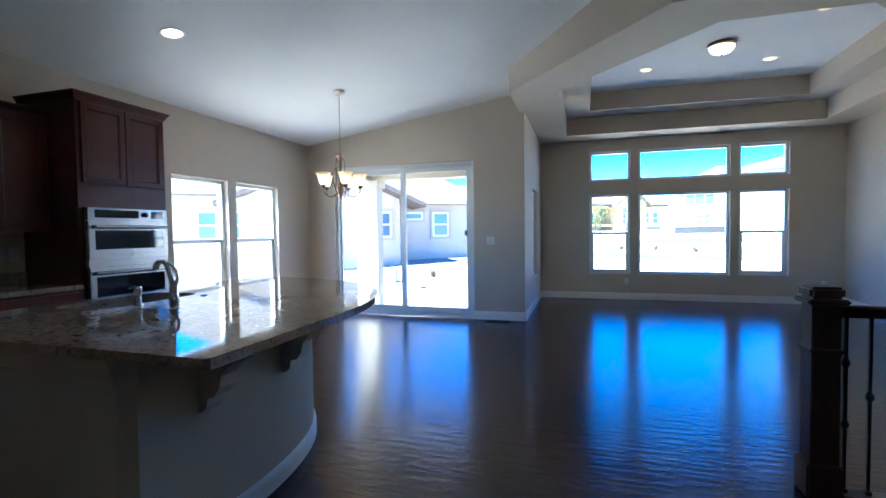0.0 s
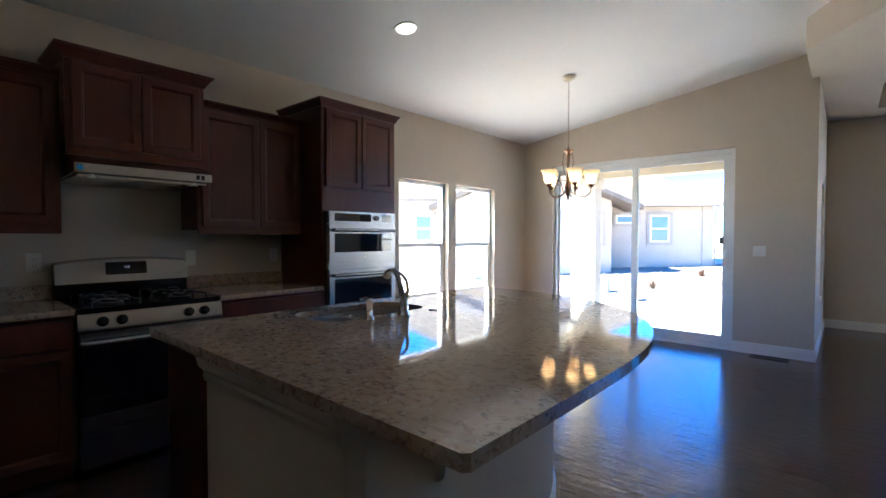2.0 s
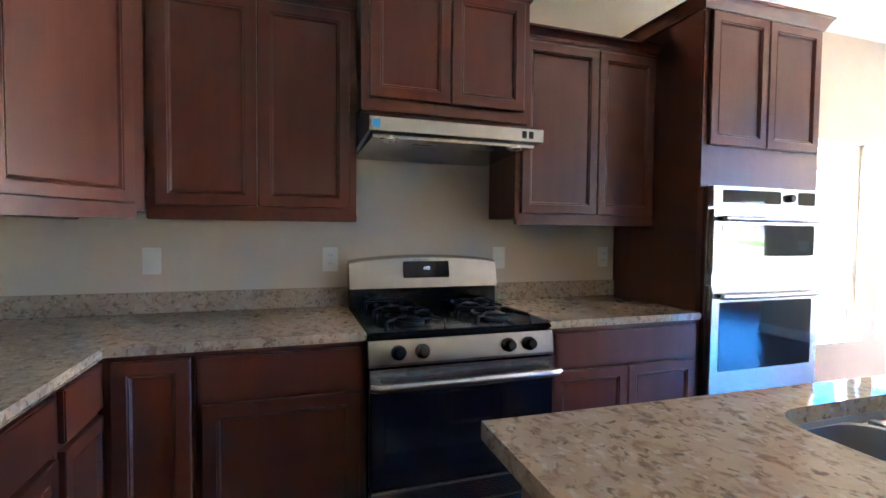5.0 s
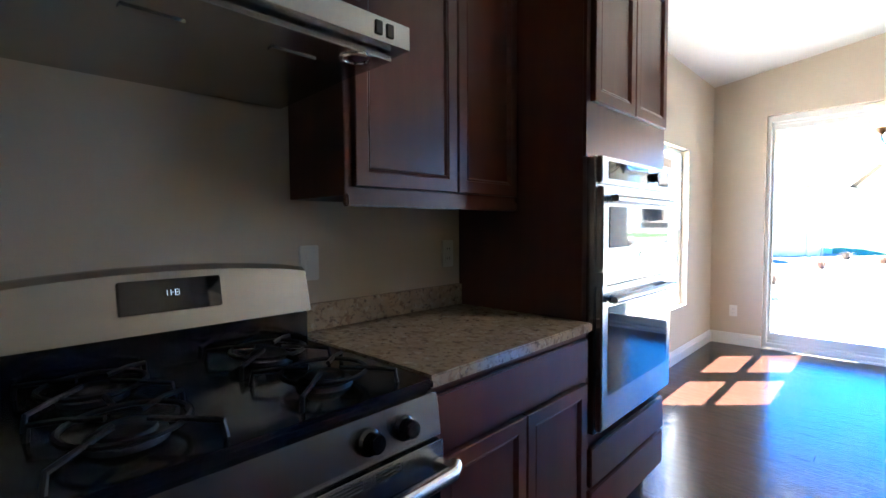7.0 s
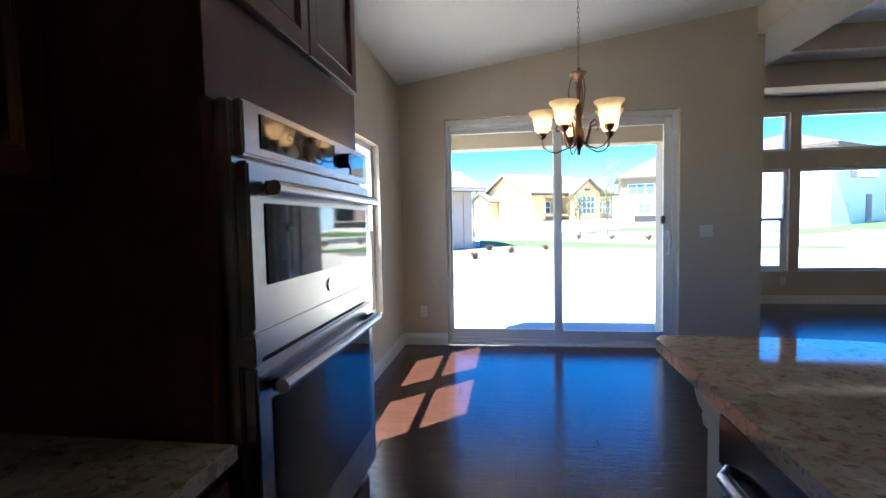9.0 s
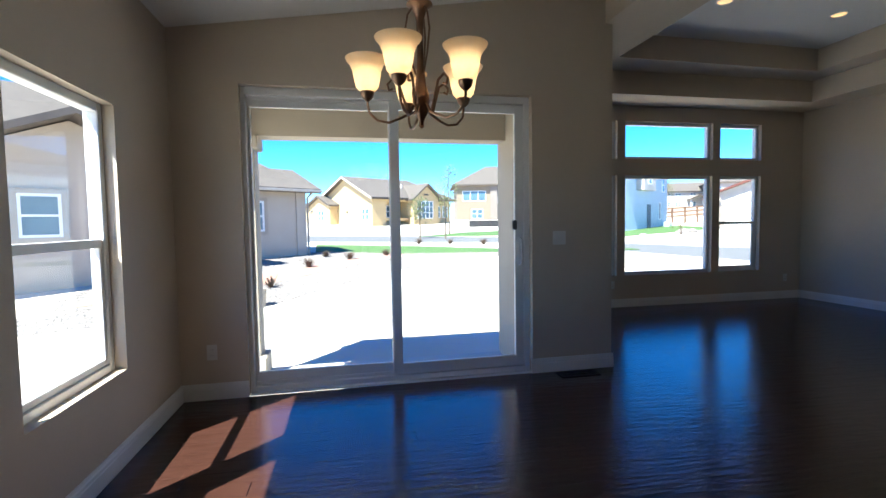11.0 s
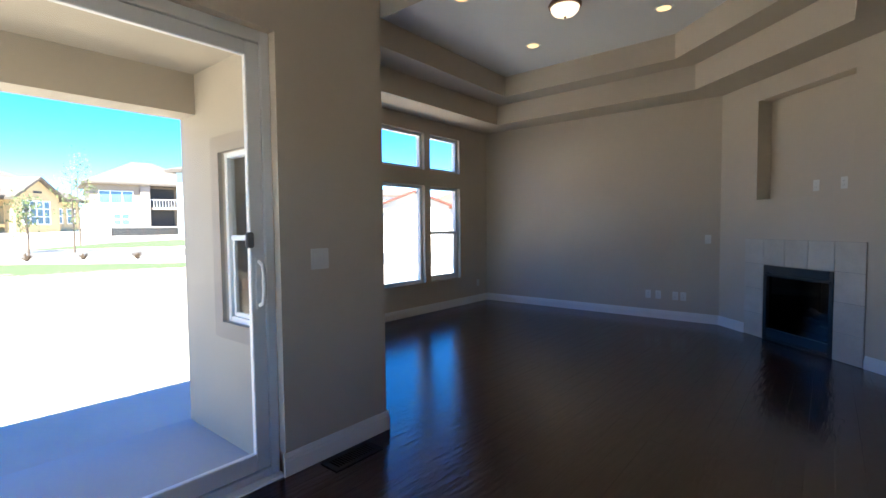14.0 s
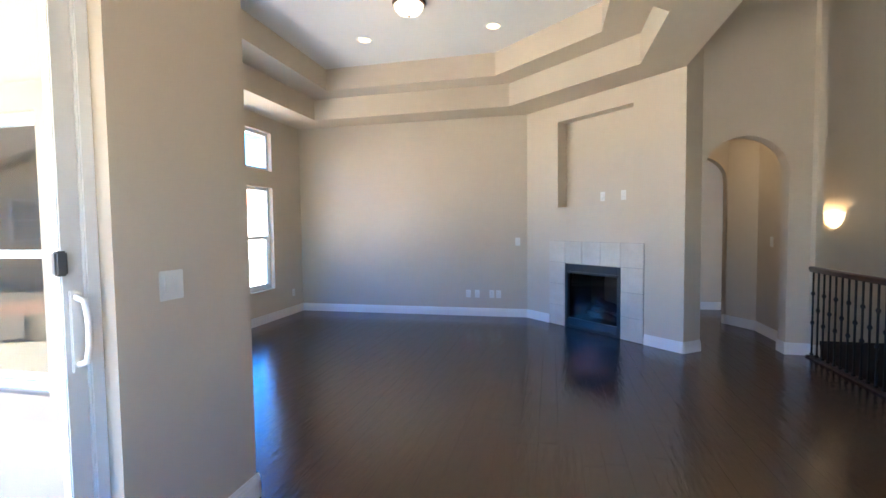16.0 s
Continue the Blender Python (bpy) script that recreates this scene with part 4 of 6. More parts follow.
for x in (HW - 0.095, HW - 0.065):
    part("switch", box(x, x + 0.018, -0.004, 0.001, 0.020, 0.048, bevel=0.001), BLACK, hd, "black rocker switch")
part("sticker", box(0.012, 0.040, -0.0012, 0.0005, 0.019, 0.047), BLUE_TAG, hd, "blue square sticker")

# ---- island ----
isl = thing("kitchen_island", pose(-1.9, 2.6, 0), "beige curved kitchen island with dark cabinets on its back", "island")


def bow(cx, cy, a, b, n=2.5, k=36, ymax=None):
    pts = []
    for i in range(k + 1):
        t = math.pi / 2 * i / k
        pts.append((cx + a * math.cos(t) ** (2 / n), cy + b * math.sin(t) ** (2 / n)))
    return pts


ITOP = [(-2.745, 1.60), (-1.035, 1.575), (-1.022, 1.588)] + bow(-2.70, 2.19, 1.68, 1.675)[:-2] + [(-2.655, 3.865), (-2.682, 3.82)]
pony = [(-2.34, 1.66), (-1.49, 1.66), (-1.45, 1.70)] + bow(-2.64, 2.19, 1.19, 1.36)[:-1] + [(-2.64, 3.55), (-2.64, 3.395), (-2.26, 3.395), (-2.11, 3.2), (-2.11, 1.84), (-2.34, 1.84)]
part("curved_wall", bm_prism(bmesh.new(), pony, 0, 0.875), WALL, isl, "beige painted curved half wall", world=True)


def offset_path(pts, d):
    out = []
    for i, p in enumerate(pts):
        a, c = Vector(pts[max(i - 1, 0)]), Vector(pts[min(i + 1, len(pts) - 1)])
        t = (c - a).normalized()
        out.append((p[0] + t.y * d, p[1] - t.x * d))
    return out


def strip(pts, prof):
    bm = bmesh.new()
    rows = [[bm.verts.new((x, y, z)) for x, y in offset_path(pts, d)] for d, z in prof]
    for a, c in zip(rows, rows[1:]):
        for i in range(len(a) - 1):
            bm.faces.new((a[i], a[i + 1], c[i + 1], c[i]))
    return bm


edge = pony[:-4]
edge = edge[:-1] if edge[-1] == (-2.64, 3.395) else edge
cap_path = [(-2.34, 1.80)] + edge + [(-2.64, 3.395)]
part("base_moulding", strip(edge, [(0.0, 0.102), (0.004, 0.102), (0.007, 0.096), (0.013, 0.084), (0.013, 0.076), (0.016, 0.068), (0.016, 0.001), (0.0, 0.001)]), TRIM, isl, "white moulded base", world=True)
part("cap_moulding", strip(cap_path, [(0.0, 0.765), (0.010, 0.765), (0.014, 0.785), (0.012, 0.80), (0.022, 0.815), (0.030, 0.845), (0.034, 0.874), (0.0, 0.874)]), WALL, isl, "beige moulding under the worktop", world=True)


def corbel(px, py, ang_):
    bm = bmesh.new()
    prof = [(0, 0.875), (0.24, 0.875), (0.24, 0.835), (0.215, 0.825), (0.205, 0.79), (0.16, 0.765), (0.12, 0.72), (0.11, 0.67), (0.085, 0.635), (0.05, 0.625), (0.045, 0.585), (0.02, 0.565), (0, 0.565)]
    a = [bm.verts.new((x, -0.045, z)) for x, z in prof]
    c = [bm.verts.new((x, 0.045, z)) for x, z in prof]
    bm.faces.new(a), bm.faces.new(c[::-1])
    for i in range(len(prof)):
        bm.faces.new((a[i], a[(i + 1) % len(prof)], c[(i + 1) % len(prof)], c[i]))
    bmesh.ops.transform(bm, matrix=pose(px, py, 0, 0, 0, ang_), verts=bm.verts[:])
    part("corbel", bm, WALL, isl, "beige scrolled corbel", world=True)


corbel(-1.455, 2.01, 0), corbel(-1.465, 2.57, 5), corbel(-1.70, 3.16, 38)

ICAB = lambda y: pose(-2.655, y, 0, 0, 0, -90)
cabinet("island_cabinet", ICAB(2.06), 0.42, 0.33, 0, TOPZ, [("slab", 0.02, 0.40, 0.72, 0.862), ("door", 0.02, 0.40, 0.125, 0.70)], "dark cherry island cabinet with a drawer over a door", "island cabinets", toe=0.1)
cabinet("island_cabinet", ICAB(2.818), 0.755, 0.33, 0, 0.66, [("door", 0.02, 0.375, 0.125, 0.64), ("door", 0.380, 0.735, 0.125, 0.64)], "dark cherry sink cabinet with two doors", "island cabinets", toe=0.1)
dwm = thing("dishwasher", pose(-2.655, 3.392, 0, 0, 0, -90), "stainless steel dishwasher with black control strip", "dishwasher")
part("tub", box(0, 0.57, 0.02, 0.55, 0.09, 0.875), BLACK, dwm)
part("door", box(0.003, 0.567, -0.022, 0.018, 0.11, 0.745, bevel=0.006), STEEL, dwm, "stainless steel door")
cpn = part("control_strip", box(0.003, 0.567, -0.030, 0.018, 0.75, 0.872, bevel=0.008), BLACK, dwm, "glossy black control strip")
hb = bm_tube(bmesh.new(), [(0.06, -0.03, 0.765), (0.09, -0.055, 0.765), (0.285, -0.062, 0.765), (0.48, -0.055, 0.765), (0.51, -0.03, 0.765)], 0.013, 10)
part("handle", hb, STEEL, dwm, smooth=True)
for x in (0.33, 0.37):
    part("indicator", box(x, x + 0.008, -0.0315, -0.0295, 0.82, 0.825), DISPLAY, cpn)
part("toe_panel", box(0, 0.57, 0.04, 0.06, 0, 0.10), BLACK, dwm)

# island worktop with one sink opening
def rounded(x0, x1, y0, y1, r, k=6):
    pts = []
    for cx, cy, a0 in ((x1 - r, y1 - r, 0), (x0 + r, y1 - r, 90), (x0 + r, y0 + r, 180), (x1 - r, y0 + r, 270)):
        for i in range(k + 1):
            a = radians(a0 + 90 * i / k)
            pts.append((cx + r * math.cos(a), cy + r * math.sin(a)))
    return pts


CUT = (-2.615, -2.245, 2.165, 2.815)
BOWLS = [(-2.613, -2.247, 2.167, 2.470), (-2.613, -2.247, 2.505, 2.813)]
it = thing("island_countertop", pose(-1.9, 2.6, TOPZ), "polished speckled granite worktop with a curved overhang", "countertop")
tb = bmesh.new()
loops = [ITOP, rounded(*CUT, 0.10)]
edges = []
for lp in loops:
    vs = [tb.verts.new((x, y, 0.915)) for x, y in lp]
    edges += [tb.edges.new((vs[i], vs[(i + 1) % len(vs)])) for i in range(len(vs))]
r = bmesh.ops.triangle_fill(tb, use_beauty=True, use_dissolve=False, edges=edges)
fs = [f for f in r["geom"] if isinstance(f, bmesh.types.BMFace)]
ex = bmesh.ops.extrude_face_region(tb, geom=fs)
bmesh.ops.translate(tb, verts=[v for v in ex["geom"] if isinstance(v, bmesh.types.BMVert)], vec=(0, 0, -0.036))
part("slab", tb, GRANITE, it, world=True)
snk = thing("sink", pose(-2.43, 2.52, 0.70), "double-bowl undermount stainless steel sink", "sink")
for x0, x1, y0, y1 in BOWLS:
    bw = bmesh.new()
    rows = []
    for g, z in ((0.010, 0.866), (0.0, 0.864), (-0.006, 0.80), (-0.012, 0.72), (-0.045, 0.700), (-0.11, 0.698)):
        rows.append([bw.verts.new((x, y, z)) for x, y in rounded(x0 - g, x1 + g, y0 - g, y1 + g, max(0.03, 0.09 + g))])
    for a, c in zip(rows, rows[1:]):
        for i in range(len(a)):
            bw.faces.new((a[i], a[(i + 1) % len(a)], c[(i + 1) % len(a)], c[i]))
    bw.faces.new(rows[-1])
    bo = part("bowl", bw, SINK, snk, smooth=True, world=True)
    part("drain", bm_lathe(bmesh.new(), [(0.045, 0.699), (0.045, 0.702), (0.03, 0.701), (0, 0.700)], 20, at=((x0 + x1) / 2, (y0 + y1) / 2, 0)), CHROME, bo, smooth=True, world=True)
rim = bmesh.new()
outer, inner = rounded(CUT[0] - 0.03, CUT[1] + 0.03, CUT[2] - 0.03, CUT[3] + 0.03, 0.12), rounded(*CUT, 0.10)
ro, ri, rd = [[rim.verts.new((x, y, z)) for x, y in lp] for lp, z in ((outer, 0.8785), (inner, 0.8785), (inner, 0.855))]
for a, c in ((ro, ri), (ri, rd)):
    for i in range(len(a)):
        rim.faces.new((a[i], a[(i + 1) % len(a)], c[(i + 1) % len(a)], c[i]))
part("rim", rim, SINK, snk, smooth=True, world=True)
part("divider", box(CUT[0], CUT[1], 2.466, 2.509, 0.72, 0.868, bevel=0.012), SINK, snk, "rounded steel divider between the bowls", smooth=True, world=True)
fc = thing("faucet", pose(-2.165, 2.535, 0.915), "chrome single-lever pull-out kitchen faucet", "faucet")
part("body", bm_lathe(bmesh.new(), [(0.030, 0), (0.030, 0.008), (0.025, 0.016), (0.022, 0.05), (0.024, 0.085), (0.019, 0.105), (0, 0.112)], 24), CHROME, fc, smooth=True)
part("spout", bm_tube(bmesh.new(), [(0.0, 0, 0.06), (-0.012, -0.002, 0.11), (-0.026, -0.004, 0.16), (-0.040, -0.006, 0.198), (-0.060, -0.009, 0.218), (-0.084, -0.012, 0.214), (-0.104, -0.015, 0.196), (-0.112, -0.016, 0.180)],
                      [0.019, 0.015, 0.013, 0.013, 0.014, 0.016, 0.018, 0.017], 14), CHROME, fc, smooth=True)
part("spray_face", bm_lathe(bmesh.new(), [(0.014, 0.0), (0.014, -0.004), (0, -0.004)], 14, at=(-0.113, -0.016, 0.180)), LATCH, fc, "dark spray face")
part("lever", bm_tube(bmesh.new(), [(0.012, 0.002, 0.085), (0.022, 0.006, 0.125), (0.012, 0.006, 0.168), (-0.014, 0.002, 0.198), (-0.044, -0.003, 0.213)], [0.013, 0.010, 0.008, 0.007, 0.006], 10), CHROME, fc, smooth=True)
sp = thing("soap_dispenser", pose(-2.19, 2.335, 0.915), "chrome soap dispenser beside the faucet", "soap dispenser")
part("base", bm_lathe(bmesh.new(), [(0.024, 0), (0.024, 0.008), (0.016, 0.018), (0.015, 0.06), (0.020, 0.075), (0.018, 0.10), (0, 0.103)], 20), CHROME, sp, smooth=True)
part("nozzle", bm_tube(bmesh.new(), [(0, 0, 0.09), (-0.03, 0, 0.098), (-0.06, 0, 0.09)], [0.012, 0.009, 0.007], 10), CHROME, sp, smooth=True)
sp.scale = (1.0, 1.0, 1.0)
ag = thing("hole_cover", pose(-2.165, 2.75, 0.915), "round chrome hole cover on the island worktop", "hole cover")
part("disc", bm_lathe(bmesh.new(), [(0.024, 0), (0.022, 0.006), (0, 0.008)], 20), CHROME, ag, smooth=True)

# ---- chandelier ----
CH = Vector((-2.68, 5.37, 0))
ch = thing("chandelier", pose(CH.x, CH.y, ceil_z(CH.x) - 0.012), "bronze five-arm chandelier with lit amber glass shades", "chandelier")
top = ceil_z(CH.x)
DROP = top + 0.07
part("canopy", bm_lathe(bmesh.new(), [(0.066, 0.012), (0.066, -0.006), (0.05, -0.022), (0.015, -0.035), (0, -0.036)], 24), NICKEL, ch, smooth=True)
cn = bmesh.new()
z = -0.03
k = 0
while z > 2.235 - top:
    lk = [(0.0065 * math.cos(t), 0.0, z - 0.017 + 0.019 * math.sin(t)) for t in [2 * math.pi * q / 10 for q in range(11)]]
    if k % 2:
        lk = [(y, x, w) for x, y, w in lk]
    bm_tube(cn, lk, 0.0014, 5)
    z -= 0.030
    k += 1
part("chain", cn, BRONZE, ch)
col = [(0.0, 2.30), (0.010, 2.298), (0.012, 2.275), (0.052, 2.268), (0.055, 2.262), (0.030, 2.245), (0.016, 2.20), (0.012, 2.10), (0.016, 2.00), (0.024, 1.93), (0.034, 1.90), (0.036, 1.87), (0.026, 1.85), (0.030, 1.83), (0.014, 1.80), (0.010, 1.78), (0.013, 1.77), (0, 1.76)]
part("stem", bm_lathe(bmesh.new(), [(r_, z_ - DROP) for r_, z_ in col[::-1]], 20), BRONZE, ch, smooth=True)
for q in range(5):
    a = radians(72 * q + 24)
    R = Matrix.Rotation(a, 3, "Z")
    pts = [(0.03, 1.86), (0.05, 1.82), (0.09, 1.80), (0.14, 1.782), (0.19, 1.792), (0.225, 1.825), (0.232, 1.86), (0.232, 1.885)]
    am = bm_tube(bmesh.new(), [R @ Vector((x, 0, z_ - DROP)) for x, z_ in pts], [0.006, 0.006, 0.0058, 0.0056, 0.0056, 0.0056, 0.0055, 0.0055], 8)
    bm_tube(am, [R @ Vector((x, 0, z_ - DROP)) for x, z_ in [(0.055, 1.815), (0.075, 1.88), (0.095, 1.945), (0.125, 1.965), (0.145, 1.945), (0.138, 1.92), (0.122, 1.925)]], [0.006, 0.006, 0.006, 0.006, 0.005, 0.005, 0.006], 8)
    ao = part("arm", am, BRONZE, ch, "curved bronze arm", smooth=True)
    ao.scale = (0.96, 0.96, 0.96)
    ao.location.z += (1.93 - DROP) * 0.04
    c0 = R @ Vector((0.232, 0, 0))
    part("cup", bm_lathe(bmesh.new(), [(0.008, 1.875 - DROP), (0.024, 1.89 - DROP), (0.030, 1.905 - DROP), (0.030, 1.918 - DROP), (0, 1.918 - DROP)], 18, at=c0), BRONZE, ao, smooth=True)
    part("shade", bm_lathe(bmesh.new(), [(0.030, 1.915 - DROP), (0.048, 1.935 - DROP), (0.056, 1.97 - DROP), (0.062, 2.005 - DROP), (0.074, 2.032 - DROP), (0.088, 2.047 - DROP), (0.092, 2.056 - DROP), (0.089, 2.057 - DROP), (0.084, 2.050 - DROP),
                                           (0.074, 2.037 - DROP), (0.057, 2.005 - DROP), (0.051, 1.97 - DROP), (0.042, 1.94 - DROP), (0.02, 1.925 - DROP), (0, 1.924 - DROP)], 24, at=c0), SHADE, ao, "amber frosted bell shade, lit", smooth=True)
    part("bulb", bm_lathe(bmesh.new(), [(0, 1.93 - DROP), (0.014, 1.935 - DROP), (0.024, 1.965 - DROP), (0.026, 1.99 - DROP), (0.018, 2.012 - DROP), (0, 2.02 - DROP)], 16, at=c0), BULB, ao, "lit bulb", smooth=True)
sc_pts = [(0.012, 2.28), (0.05, 2.22), (0.062, 2.15), (0.045, 2.06), (0.02, 1.98)]
for q in range(3):
    R = Matrix.Rotation(radians(120 * q + 60), 3, "Z")
    part("scroll", bm_tube(bmesh.new(), [R @ Vector((x, 0, z_ - DROP)) for x, z_ in sc_pts], 0.004, 6), BRONZE, ch, smooth=True)


def can_light(x, y, z, glow, slope=0.0):
    ob = thing("recessed_light", pose(x, y, z, 0, -math.degrees(math.atan(slope)), 0), "round white recessed ceiling light, lit", "ceiling light", "recessed lights")
    part("trim_ring", bm_lathe(bmesh.new(), [(0.095, 0.001), (0.093, -0.006), (0.075, -0.007), (0.070, -0.002), (0.070, 0.0)], 28), TRIM, ob, smooth=True)
    part("lens", bm_lathe(bmesh.new(), [(0.069, -0.003), (0.045, -0.006), (0, -0.007)], 28), glow, ob, "glowing lens", smooth=True)
    return ob


can_light(-3.057, 3.43, ceil_z(-3.057), CAN_GLOW, CEIL_SLOPE)

# ---- living room ----
for x, y in ((2.42, 7.76), (2.42, 6.257), (0.89, 7.70)):
    can_light(x, y, Z3, CAN_WARM)
dm = thing("ceiling_lamp", pose(1.655, 6.985, Z3), "flush dome ceiling lamp with bronze rim, lit", "ceiling light")
part("rim", bm_lathe(bmesh.new(), [(0.155, 0.0), (0.165, -0.018), (0.160, -0.036), (0.145, -0.042), (0, -0.042)], 32), BRONZE, dm, smooth=True)
part("dome", bm_lathe(bmesh.new(), [(0.142, -0.043), (0.132, -0.075), (0.105, -0.105), (0.060, -0.125), (0.015, -0.132), (0, -0.132)], 32), material("white lamp glass", (1.0, 0.78, 0.52), 0.4, emit=0.22), dm, "white glowing glass dome", smooth=True)
part("finial", bm_lathe(bmesh.new(), [(0.012, -0.130), (0.014, -0.140), (0.008, -0.150), (0, -0.152)], 12), BRONZE, dm, smooth=True)

fp = thing("fireplace", FM, "black gas fireplace with a pale stone tile surround", "fireplace")
u0, u1 = BOX[0], BOX[1]
TH = 0.014


def tile(a, c, e, g):
    part("tile", box(a + 0.002, c - 0.002, -TH, -0.002, e + 0.002, g - 0.002, bevel=0.0025), TILE, fp)


part("grout", bm_holed(bmesh.new(), (0.455, 1.905), (0.002, 1.138), [(u0, u1, 0.0, 0.852)], -0.006, -0.002, lambda u, v, d: (u, d, v)), GROUT, fp)
for c, n_ in ((0.455, u0), (u1, 1.905)):
    for e, g in ((0.004, 0.275), (0.275, 0.565), (0.565, 0.853)):
        tile(c, n_, e, g)
    tile(c, n_, 0.853, 1.138)
st = (u1 - u0) / 3
for k in range(3):
    tile(u0 + k * st, u0 + (k + 1) * st, 0.853, 1.138)
fbm = bmesh.new()
for q in ((u0 + 0.004, u0 + 0.05, -0.012, 0.03, 0.004, 0.846), (u1 - 0.05, u1 - 0.004, -0.012, 0.03, 0.004, 0.846), (u0 + 0.05, u1 - 0.05, -0.012, 0.03, 0.004, 0.035)):
    bm_box(fbm, *q, bevel=0.003)
part("surround_frame", fbm, FIREBOX, fp)
part("top_hood", box(u0 + 0.05, u1 - 0.05, -0.016, 0.03, 0.76, 0.846, bevel=0.005), FIREBOX, fp)
part("top_louver", box(u0 + 0.03, u1 - 0.03, -0.028, 0.0, 0.725, 0.750, bevel=0.004), IRON, fp)
part("lower_panel", box(u0 + 0.05, u1 - 0.05, -0.010, 0.02, 0.04, 0.135, bevel=0.004), material("blue grey steel", (0.05, 0.055, 0.065), 0.35, 0.6), fp)
part("firebox", bm_holed(bmesh.new(), (u0, u1), (0.0, 0.85), [(u0 + 0.06, u1 - 0.06, 0.14, 0.72)], 0.03, 0.04, lambda u, v, d: (u, d, v)), FIREBOX, fp)
ins = bmesh.new()
for q in ((u0 + 0.02, u1 - 0.02, 0.45, 0.47, 0.1, 0.8), (u0 + 0.02, u0 + 0.05, 0.04, 0.45, 0.1, 0.8), (u1 - 0.05, u1 - 0.02, 0.04, 0.45, 0.1, 0.8), (u0 + 0.05, u1 - 0.05, 0.04, 0.45, 0.1, 0.14), (u0 + 0.05, u1 - 0.05, 0.04, 0.45, 0.75, 0.8)):
    bm_box(ins, *q)
part("firebox_lining", ins, FIREBOX, fp)
for x, y, z_, ln_, a in ((1.17, 0.20, 0.19, 0.46, 4), (1.14, 0.28, 0.27, 0.38, -10), (1.24, 0.24, 0.33, 0.28, 22)):
    R = Matrix.Translation((x, y, z_)) @ Matrix.Rotation(radians(a), 4, "Z") @ Matrix.Rotation(radians(a), 4, "Y")
    pts = [R @ Vector((ln_ * (k / 6 - 0.5), 0.012 * math.sin(k * 2.1), 0.010 * math.cos(k * 1.7))) for k in range(7)]
    part("log", bm_tube(bmesh.new(), pts, [0.035, 0.045, 0.042, 0.048, 0.043, 0.046, 0.034], 9), LOGS, fp, "grey ceramic log", smooth=True)
gp = part("glass", box(u0 + 0.055, u1 - 0.055, 0.022, 0.026, 0.136, 0.724), DARK_GLASS, fp, "clear fire glass")
gp.visible_shadow = False

# railing
rl = thing("stair_railing", pose(1.117, 3.10, 0), "dark wood stair railing with black iron balusters", "railing")
nw = part("newel_post", box(-0.058, 0.058, -0.058, 0.058, 0.17, 0.945, bevel=0.004), NEWEL, rl, "square dark stained newel post")
part("newel_base", box(-0.074, 0.074, -0.074, 0.074, 0, 0.17, bevel=0.008), NEWEL, nw)
part("newel_band", box(-0.068, 0.068, -0.068, 0.068, 0.71, 0.735, bevel=0.006), NEWEL, nw)
part("newel_cap", box(-0.084, 0.084, -0.084, 0.084, 0.945, 0.972, bevel=0.008), NEWEL, nw)
part("newel_top", box(-0.070, 0.070, -0.070, 0.070, 0.972, 1.030, bevel=0.014), NEWEL, nw)
hr = bmesh.new()
prof = [(-0.022, 0.905), (0.022, 0.905), (0.026, 0.92), (0.034, 0.935), (0.033, 0.952), (0.022, 0.962), (-0.022, 0.962), (-0.033, 0.952), (-0.034, 0.935), (-0.026, 0.92)]
a = [hr.verts.new((0.045, y, z_ - 0.025)) for y, z_ in prof]
c = [hr.verts.new((1.455, y, z_ - 0.025)) for y, z_ in prof]
hr.faces.new(a), hr.faces.new(c[::-1])
for i in range(len(prof)):
    hr.faces.new((a[i], a[(i + 1) % len(prof)], c[(i + 1) % len(prof)], c[i]))
part("handrail", hr, NEWEL, rl, "moulded dark wood handrail", smooth=True)
part("shoe_rail", box(0.045, 1.455, -0.045, 0.045, 0.0, 0.022, bevel=0.006), NEWEL, rl)
for k in range(15):
    x = 0.10 + k * 0.095
    bb = box(x - 0.0065, x + 0.0065, -0.0065, 0.0065, 0.02, 0.885)
    knots = (0.50,) if k % 2 else (0.36, 0.66)
    for zk in knots:
        bm_lathe(bb, [(0.006, zk - 0.028), (0.017, zk - 0.010), (0.019, zk), (0.017, zk + 0.010), (0.006, zk + 0.028)], 8, at=(x, 0, 0))
    bm_box(bb, x - 0.013, x + 0.013, -0.013, 0.013, 0.022, 0.045, bevel=0.003)
    part("baluster", bb, IRON, rl)
stp = bmesh.new()
for k in range(10):
    bm_box(stp, 1.12 + k * 0.20, 1.12 + k * 0.20 + 0.225, 1.94, 3.04, -0.18 * (k + 1) - 0.04, -0.18 * (k + 1))
    bm_box(stp, 1.12 + k * 0.20, 1.12 + k * 0.20 + 0.02, 1.94, 3.04, -0.18 * (k + 1), -0.18 * k - 0.02)
rl.scale = (1, 1, 0.975)
struct("stairs", stp, NEWEL, "dark wood stairs going down")

